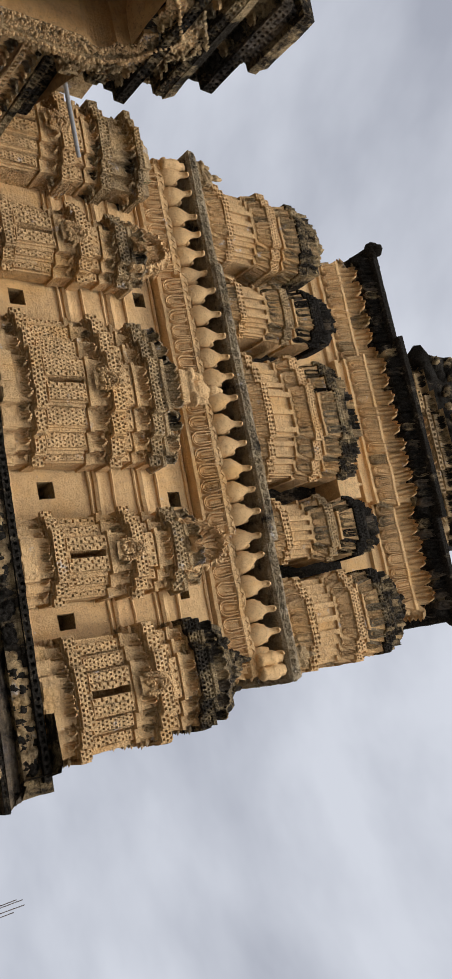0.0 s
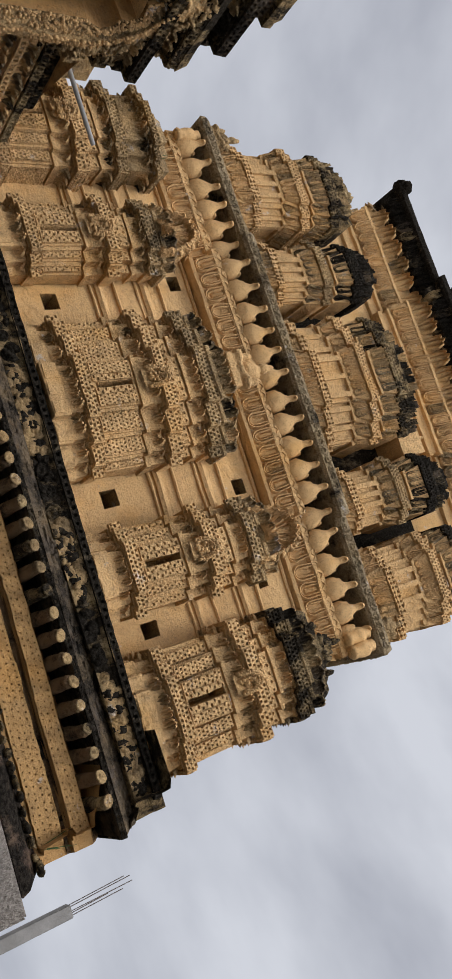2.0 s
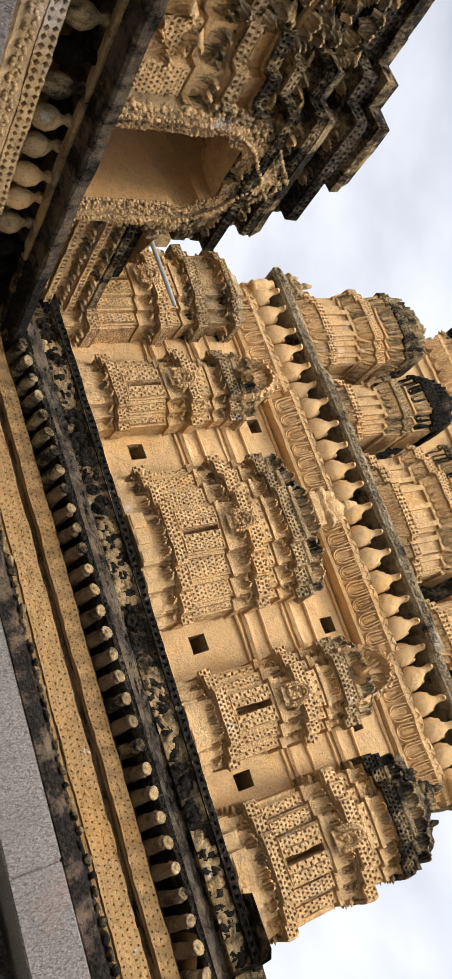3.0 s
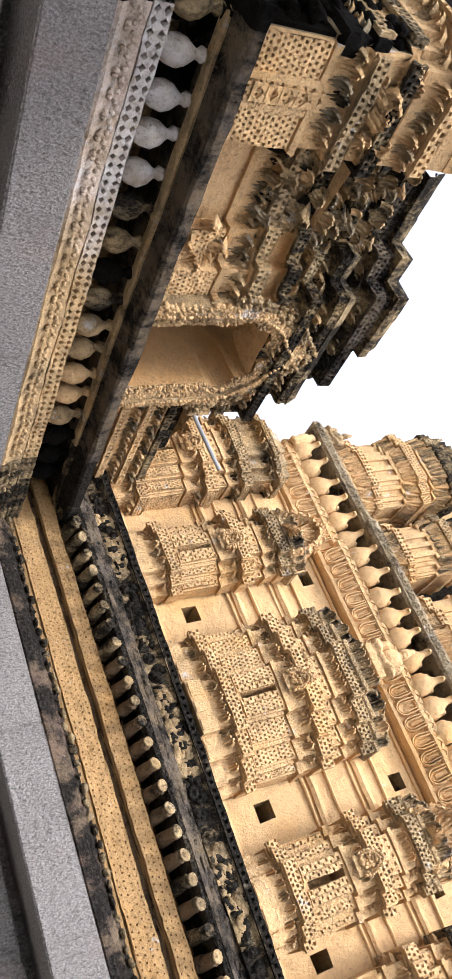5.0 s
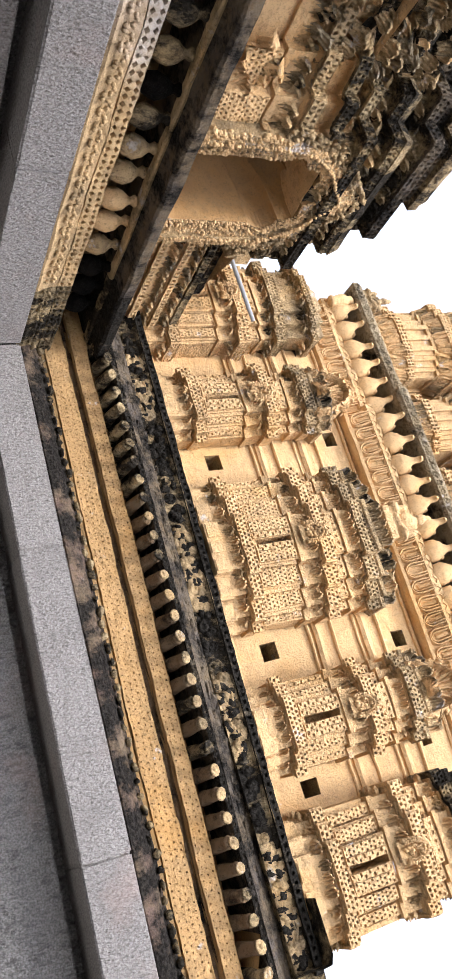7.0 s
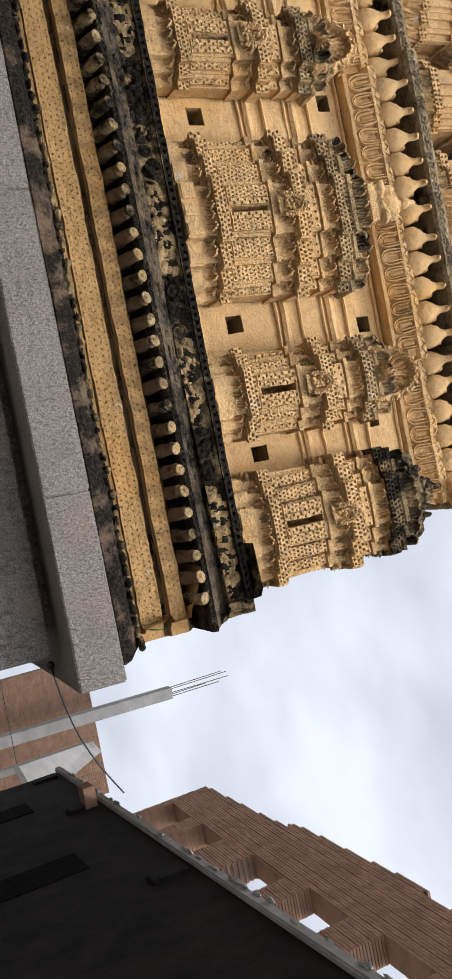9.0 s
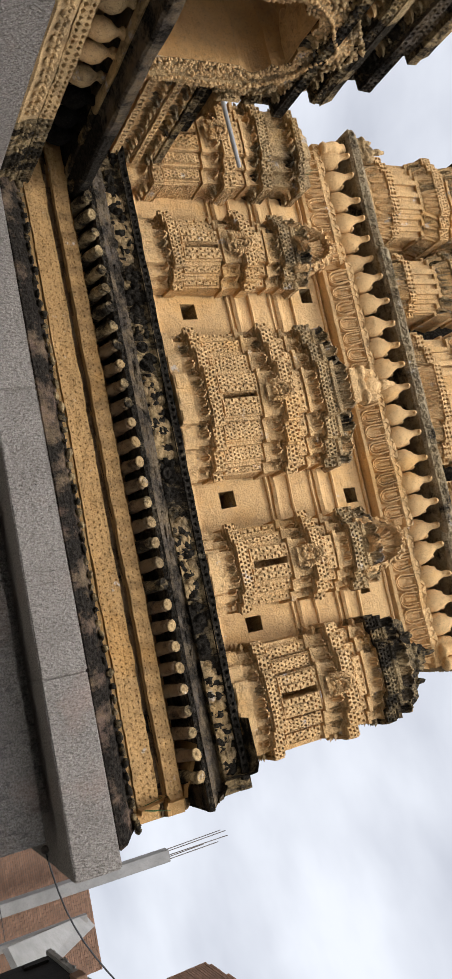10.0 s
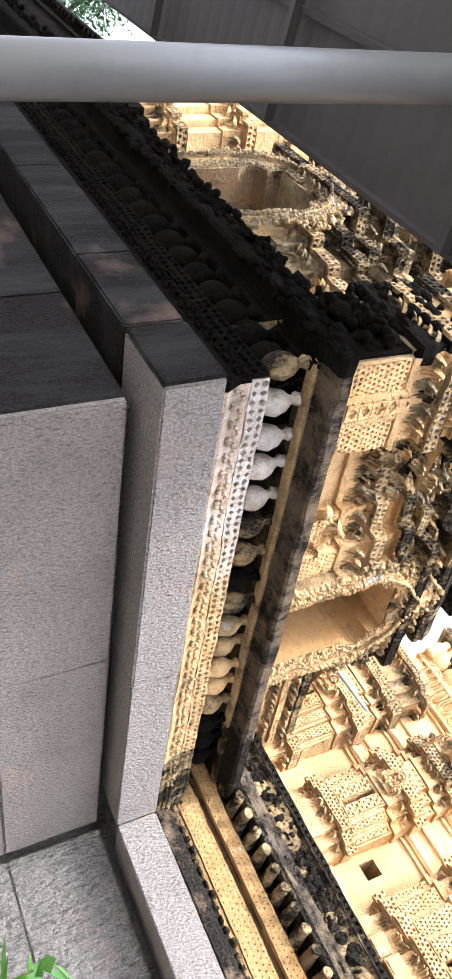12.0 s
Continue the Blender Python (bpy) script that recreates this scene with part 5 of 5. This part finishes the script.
            part("acanthus_leaf", random.choice(LEAF[mat.name]), None, side, m=facing(x + random.uniform(-0.04, 0.08), random.uniform(y0, y1), random.uniform(z0, z1), Vector((1, random.uniform(-0.5, 0.5))).normalized(), size, size * 0.9, size * 1.3, random.uniform(-0.5, 0.5), random.uniform(-0.7, 0.7)))


wing_storey()


def wing_tower():
    """The corner shrine's own top, and the crest over the middle bay."""
    ob = thing("corner_shrine_top", "stepped yellow stucco shrine top on the wing's corner", "shrine", at=(-0.95, -6.6, 9.6))
    plan = stepped(-0.98, -7.25, (0.25, 0.45, 0.66), 0.1, -6.0)
    bands_on(ob, plan, [("wall", 7.4, 8.0, 0.04, 0.04, M_STUCCO), ("leaf", 8.0, 8.35, 0.05, 0.16, M_STUCCO), ("lattice", 8.36, 8.55, 0.18, 0.16, M_STUCCO), ("wall", 8.55, 9.0, 0.02, 0.02, M_STUCCO), ("leaf", 9.0, 9.3, 0.04, 0.14, M_WORN),
                       ("lattice", 9.32, 9.5, 0.16, 0.16, M_WORN), ("leaf", 9.6, 9.9, -0.05, 0.06, M_WORN), ("ledge", 9.92, 10.05, 0.1, 0.02, M_MOULD)], None, 0.1, 0.2, "body", M_STUCCO)
    far = thing("corner_shrine_top", "tall yellow stucco shrine farther along the wing's front", "shrine", at=(-8.6, -6.8, 5.9))
    bands_on(far, stepped(-8.55, -7.12, (0.4, 0.7, 0.95), 0.12, -5.8), [("wall", 5.9, 6.8, 0, 0, M_WORN), ("leaf", 6.85, 7.2, 0, 0.12, M_MOULD), ("lattice", 7.2, 7.4, 0.14, 0.12, M_WORN), ("wall", 7.4, 8.1, 0.02, 0.02, M_STUCCO), ("leaf", 8.1, 8.45, 0.05, 0.16, M_STUCCO),
                        ("lattice", 8.46, 8.66, 0.18, 0.16, M_STUCCO), ("wall", 8.66, 9.2, 0.02, 0.02, M_STUCCO), ("leaf", 9.2, 9.5, 0.04, 0.14, M_WORN), ("wall", 9.5, 10.2, -0.04, -0.04, M_STUCCO), ("leaf", 10.2, 10.5, 0.0, 0.1, M_WORN), ("ledge", 10.5, 10.7, 0.05, -0.1, M_MOULD)], None, 0.1, 0.22, "body", M_STUCCO)
    part("stained_foot", Geo().loft(stepped(-8.55, -7.12, (0.4, 0.7, 0.95), 0.12, -5.8), [(5.88, 0.004), (6.6, 0.012), (6.9, 0.004)], False), M_SOOT_SHADE, far, "foot darkened for soot and canopy shade")
    pipe = thing("drain_pipe", "grey metal drain pipe sticking out of the wing", "pipe", at=(-0.6, -1.6, 7.55))
    a, b = Vector((-1.2, -0.75, 7.9)), Vector((-0.47, 0.1, 8.5))
    part("tube", Geo().lathe([(0.036, 0), (0.036, (b - a).length), (0.03, (b - a).length), (0.03, (b - a).length - 0.3)], 12), M_CONC, pipe, m=Matrix.Translation(a) @ (b - a).to_track_quat("Z", "Y").to_matrix().to_4x4())


wing_tower()


# ---- unfinished buildings beyond the tower ----
def brick_wall(ob, x, y0, y1, z0, top, openings, thick=0.3, axis="x"):
    """Courses of bricks with window openings through the wall; top: height by place along it. One piece for each run of bricks in a course."""
    h = 0.084
    meshes, count, rest = {}, 0, Geo()
    for r in range(int((13.5 - z0) / h)):
        z = z0 + r * h
        p = y0 - (0.13 if r % 2 else 0)
        while p < y1:
            w = 0.26
            runs = [(max(p, y0), min(p + w, y1))]
            for a, b, c, d in openings:
                if c < z + h / 2 < d:
                    runs = [q for lo, hi in runs for q in ((lo, min(hi, a)), (max(lo, b), hi)) if q[1] - q[0] > 0.05]
            for lo, hi in runs:
                if hi - lo < 0.05 or z + h > top((lo + hi) / 2):
                    continue
                o = random.uniform(-0.004, 0.004) + (0.011 if r % 4 == 0 else 0.0)
                full = hi - lo > w - 0.01
                if full and 11.2 < z and count < 300 and axis == "x":
                    if not meshes:
                        meshes["brick"] = Geo().box(0, thick, 0.01, w - 0.01, 0.008, h - 0.008).mesh("brick", M_BRICK)
                    part("brick", meshes["brick"], None, ob, m=Matrix.Translation((x + o, lo, z)))
                    count += 1
                elif axis == "x":
                    rest.box(x + o, x + thick + o, lo + 0.01, hi - 0.01, z + 0.008, z + h - 0.008)
                else:
                    rest.box(lo + 0.01, hi - 0.01, x + o, x + thick + o, z + 0.008, z + h - 0.008)
            p += w
    tagged(part("brickwork", rest, M_BRICK, ob), kind="stuff")


def background():
    b = thing("brick_building", "unfinished red brick storey with open window holes", "building", at=(17.8, 10, 0))
    wins = [(15.3, 16.9, 8.9, 10.15), (13.0, 14.5, 8.96, 10.22), (9.6, 11.35, 9.02, 10.42), (6.85, 8.65, 9.12, 10.64), (3.9, 5.7, 9.22, 10.82)]
    def top(y):
        return 11.6 + (17.3 - y) * 0.08 + (0.26 if 6.4 < y < 12.2 else 0.0)
    brick_wall(b, 17.8, -2.0, 17.3, 6.0, top, wins, 0.7)
    ys = sorted({-2.0, 17.3, *[w[0] for w in wins], *[w[1] for w in wins]})
    for a, c in zip(ys, ys[1:]):
        w = next((w for w in wins if w[0] <= (a + c) / 2 <= w[1]), None)
        t = min(top(a), top(c)) - 0.1
        for lo, hi in ((0.0, w[2]), (w[3], t)) if w else ((0.0, t),):
            part("mortar_core", Geo().box(17.86, 18.44, a + (0 if w else 0.04), c - (0 if w else 0.04), lo, hi - (0.03 if w and lo == 0 else 0)), M_MORTAR, b)
    for w in wins:
        part("lintel", Geo().box(17.84, 18.48, w[0] - 0.15, w[1] + 0.15, w[3] - 0.02, w[3] + 0.12), M_BRICK, b)
    part("return_wall", Geo().box(18.1, 26, 17.0, 17.3, 6, 11.4), M_BRICK, b)
    far = thing("brick_house", "tall plain brick house wall behind a bare concrete column", "building", at=(16, 24, 0))
    brick_wall(far, 23.5, 13.4, 19.1, 4.4, lambda p: 9.65, [], 0.36, "y")
    part("mortar_core", Geo().box(13.4, 19.05, 23.54, 23.8, 0, 9.55), M_MORTAR, far)
    col = thing("concrete_column", "raw concrete column with bare reinforcing rods on top", "column", at=(15.5, 22.2, 0))
    part("shaft", stone(0.46, 0.46, 12.6, "shaft", M_CONC), M_CONC, col, m=Matrix.Translation((15.4, 22.2, 6.3)) @ Matrix.Rotation(0.015, 4, "Y"))
    for dx, dy, t in ((-0.15, -0.15, 2.6), (0.15, -0.15, 2.2), (-0.15, 0.15, 2.5), (0.15, 0.15, 1.7), (0.0, -0.16, 2.65)):
        part("rod", Geo().lathe([(0.018, 0), (0.018, t)], 6), M_STEEL, col, m=Matrix.Translation((15.49 + dx, 22.2 + dy, 12.55)) @ Matrix.Rotation(random.uniform(-0.02, 0.02), 4, "Y"))
    house = thing("concrete_house", "unfinished concrete house with shade-dark walls and a rough slab edge", "building", at=(13, 3, 0))
    run = Matrix.Translation((12.75, 8.4, 0)) @ Matrix.Rotation(math.atan2(-11.4, -1.15) + radians(90), 4, "Z")
    part("roof_slab", stone(6.0, 26.0, 0.13, "roof_slab", M_CONC), M_CONC, house, m=run @ Matrix.Translation((3.0, -12.8, 5.015)))
    g = Geo()
    for k in range(150):
        g.blob((random.uniform(-0.03, 0.1), random.uniform(-25, 0), 5.06 + random.uniform(-0.05, 0.01)), (0.035, 0.1, 0.025), 6, 0.4)
    part("crumbled_edge", g, M_CONC, house, kind="stuff", m=run)
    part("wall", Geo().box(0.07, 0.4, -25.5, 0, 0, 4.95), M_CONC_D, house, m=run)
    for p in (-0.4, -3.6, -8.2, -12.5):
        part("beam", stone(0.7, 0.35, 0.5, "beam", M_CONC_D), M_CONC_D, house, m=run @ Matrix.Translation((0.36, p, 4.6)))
    part("brick_stub", stone(0.5, 0.42, 0.22, "brick_stub", M_BRICK), M_BRICK, house, m=run @ Matrix.Translation((-0.05, -3.6, 4.75)))
    # black boxes on the wall stand in for the windows' shaded insides
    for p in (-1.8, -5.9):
        part("window_opening", Geo().box(0.062, 0.2, p - 0.9, p, 2.4, 3.9), M_SOOT_SHADE, house, "dark box for a window's shaded inside", m=run)
    awn = thing("concrete_awning", "tilted raw concrete awning slab", "awning", at=(14, 12, 6))
    g = Geo()
    g.v += [(13.2, 11.0, 4.4), (14.0, 10.2, 4.6), (14.6, 14.6, 7.35), (14.3, 14.9, 7.2)]
    g.v += [(x, y, z + 0.14) for x, y, z in g.v]
    g.f += [(0, 1, 2, 3), (7, 6, 5, 4), (0, 4, 5, 1), (1, 5, 6, 2), (2, 6, 7, 3), (3, 7, 4, 0)]
    part("slab", g, M_CONC, awn)
    part("post", Geo().box(14.2, 14.4, 14.5, 14.7, 0, 7.3), M_CONC, awn)
    cable = thing("cable", "thin black cable strung between the buildings", "cable", at=(11, 6, 5.6))
    a, b2 = Vector((9.15, 1.3, 3.86)), Vector((12.0, 3.6, 5.1))
    n = 8
    pts = [a.lerp(b2, k / n) - Vector((0, 0, 0.16 * math.sin(math.pi * k / n))) for k in range(n + 1)]
    for p, q in zip(pts, pts[1:]):
        part("strand", Geo().lathe([(0.014, 0), (0.014, (q - p).length + 0.01)], 6), M_CABLE, cable, m=Matrix.Translation(p) @ (q - p).to_track_quat("Z", "Y").to_matrix().to_4x4())
    cloth = thing("red_cloth", "faded red cloth hanging on the unfinished building", "cloth", at=(13.2, 16.5, 6.4))
    g = Geo()
    for k in range(9):
        for q in range(5):
            g.v.append((11.9 + 0.1 * k, 16.5 + 0.12 * math.sin(k * 1.3) + 0.05 * q, 5.2 - 0.17 * q - 0.03 * k))
    g.f += [(5 * k + q, 5 * k + q + 1, 5 * k + q + 6, 5 * k + q + 5) for k in range(8) for q in range(4)]
    part("sheet", g, M_CLOTH, cloth)
    part("line", Geo().lathe([(0.012, 0), (0.012, 3.0)], 6), M_CABLE, cloth, m=Matrix.Translation((11.8, 16.5, 5.25)) @ Matrix.Rotation(radians(90), 4, "Y"))
    part("pole", Geo().lathe([(0.03, 0), (0.03, 6.9)], 8), M_STEEL, cloth, m=Matrix.Translation((14.8, 16.5, 0)))
    part("clamp", Geo().blob((9.15, 1.3, 3.86), (0.06, 0.06, 0.06), 8), M_STEEL, cable)


background()


# ---- canopy over the yard, its post, plants ----
def canopy():
    c = thing("canopy", "dark sheet-metal canopy roof on a steel frame", "canopy", at=(-4, -11, 7.5))
    for x0, x1, y1 in ((-21.0, 2.0, -7.86), (2.0, 6.2, -7.07)):
        g = Geo()
        n = int((x1 - x0) / 0.12)
        for k in range(n + 1):
            x = x0 + (x1 - x0) * k / n
            up = 0.006 if k % 3 == 0 else 0.0
            g.v += [(x, y1, 7.56 + up), (x, -15.5, 8.5 + up), (x, y1, 7.565 + up), (x, -15.5, 8.505 + up)]
        for k in range(n):
            b = 4 * k
            g.f += [(b, b + 4, b + 5, b + 1), (b + 2, b + 3, b + 7, b + 6), (b, b + 2, b + 6, b + 4)]
        part("roof_sheet", g, M_SHEET, c)
        part("edge_beam", Geo().box(x0, x1, y1 - 0.06, y1 + 0.002, 7.46, 7.58), M_SHEET, c)
        for k in range(1, 6):
            y = y1 - k * 1.45
            z = 7.5 + 0.94 * k * 1.45 / (15.5 + y1)
            part("purlin", Geo().box(x0, x1, y - 0.04, y + 0.04, z - 0.08, z + 0.02), M_SHEET, c)
    for x in (-20.7, -17.0, -13.2, -9.2, -5.0, -1.0, 3.4):
        g = Geo()
        g.v += [(x + dx, y, z + dz) for y, z in ((-7.95, 7.42), (-15.4, 8.36)) for dx, dz in ((-0.05, -0.1), (0.05, -0.1), (0.05, 0.04), (-0.05, 0.04))]
        g.f += [(0, 1, 5, 4), (1, 2, 6, 5), (2, 3, 7, 6), (3, 0, 4, 7)]
        part("rafter", g, M_SHEET, c)
    post = thing("canopy_post", "light grey painted round steel post under the canopy", "post", at=(0.79, -10.1, 0))
    part("tube", Geo().lathe([(0.145, 0.02), (0.145, 7.75)], 40), M_PAINT, post, smooth=True, m=Matrix.Translation((0.79, -10.1, 0)))
    part("base_plate", stone(0.5, 0.5, 0.04, "base_plate", M_PAINT), M_PAINT, post, m=Matrix.Translation((0.79, -10.1, 0.02)))


canopy()


def leaf_card(g, c, way, up, length, width):
    """One folded, pointed leaf."""
    side = way.cross(up).normalized()
    i = len(g.v)
    pts = [c, c + way * length * 0.4 + side * width / 2 + up * 0.1 * width, c + way * length * 0.45 - up * 0.12 * width, c + way * length * 0.4 - side * width / 2 + up * 0.1 * width, c + way * length]
    g.v += [tuple(p) for p in pts]
    g.f += [(i, i + 1, i + 2), (i, i + 2, i + 3), (i + 1, i + 4, i + 2), (i + 2, i + 4, i + 3)]


def plant():
    ob = thing("potted_shrub", "small shrub with bright green pointed leaves", "plant", at=(3.67, -6.82, 0))
    rnd = random.Random(5)
    leaf = Geo()
    for k in range(6):
        foot = Vector((3.67 + rnd.uniform(-0.1, 0.1), -6.82 + rnd.uniform(-0.08, 0.08), 0))
        tip = Vector((3.69 + rnd.uniform(-0.15, 0.2), -6.8 + rnd.uniform(-0.15, 0.2), rnd.uniform(1.5, 1.84)))
        way = tip - foot
        part("stem", Geo().lathe([(0.014, 0), (0.01, way.length * 0.6), (0.004, way.length)], 6), M_BARK, ob, m=Matrix.Translation(foot) @ way.to_track_quat("Z", "Y").to_matrix().to_4x4())
        for q in range(17):
            base = foot.lerp(tip, 0.5 + 0.55 * q / 16)
            a = q * 2.4 + rnd.uniform(-0.4, 0.4)
            out = Vector((math.cos(a), math.sin(a), rnd.uniform(0.1, 0.9))).normalized()
            leaf_card(leaf, base, out, out.cross(Vector((0, 0, 1)).cross(out)).normalized(), rnd.uniform(0.15, 0.24), rnd.uniform(0.07, 0.11))
    part("leaves", leaf, M_LEAF, ob, kind="stuff")


def tree(x, y, h, seed):
    rnd = random.Random(seed)
    ob = thing("tree", "leafy green tree beyond the yard", "tree", at=(x, y, 0))
    g = Geo()
    g.lathe([(0.32, 0), (0.24, h * 0.3), (0.16, h * 0.55), (0.05, h * 0.85)], 9)
    part("trunk", g, M_BARK, ob, m=Matrix.Translation((x, y, 0)))
    crown, tips = Geo(), []
    for k in range(16):
        a, z = rnd.uniform(0, 6.28), h * rnd.uniform(0.3, 0.75)
        d = Vector((math.cos(a), math.sin(a), rnd.uniform(0.3, 0.9))).normalized()
        length = h * rnd.uniform(0.2, 0.36)
        p = Vector((x, y, z))
        part("limb", Geo().lathe([(0.09, 0), (0.03, length)], 6), M_BARK, ob, m=Matrix.Translation(p) @ d.to_track_quat("Z", "Y").to_matrix().to_4x4())
        tips += [p + d * length * s for s in (0.55, 0.8, 1.0)]
    for p in tips:
        for q in range(400):
            o = Vector((rnd.gauss(0, 0.7), rnd.gauss(0, 0.7), rnd.gauss(0, 0.5)))
            way = Vector((rnd.uniform(-1, 1), rnd.uniform(-1, 1), rnd.uniform(-1, 0.4))).normalized()
            leaf_card(crown, p + o, way, way.orthogonal().normalized(), rnd.uniform(0.2, 0.36), rnd.uniform(0.09, 0.15))
    part("crown", crown, M_FOLIAGE, ob, kind="stuff")


plant()
tree(-30.0, -3.2, 15.5, 3)
tree(-36.0, -1.4, 16.0, 8)
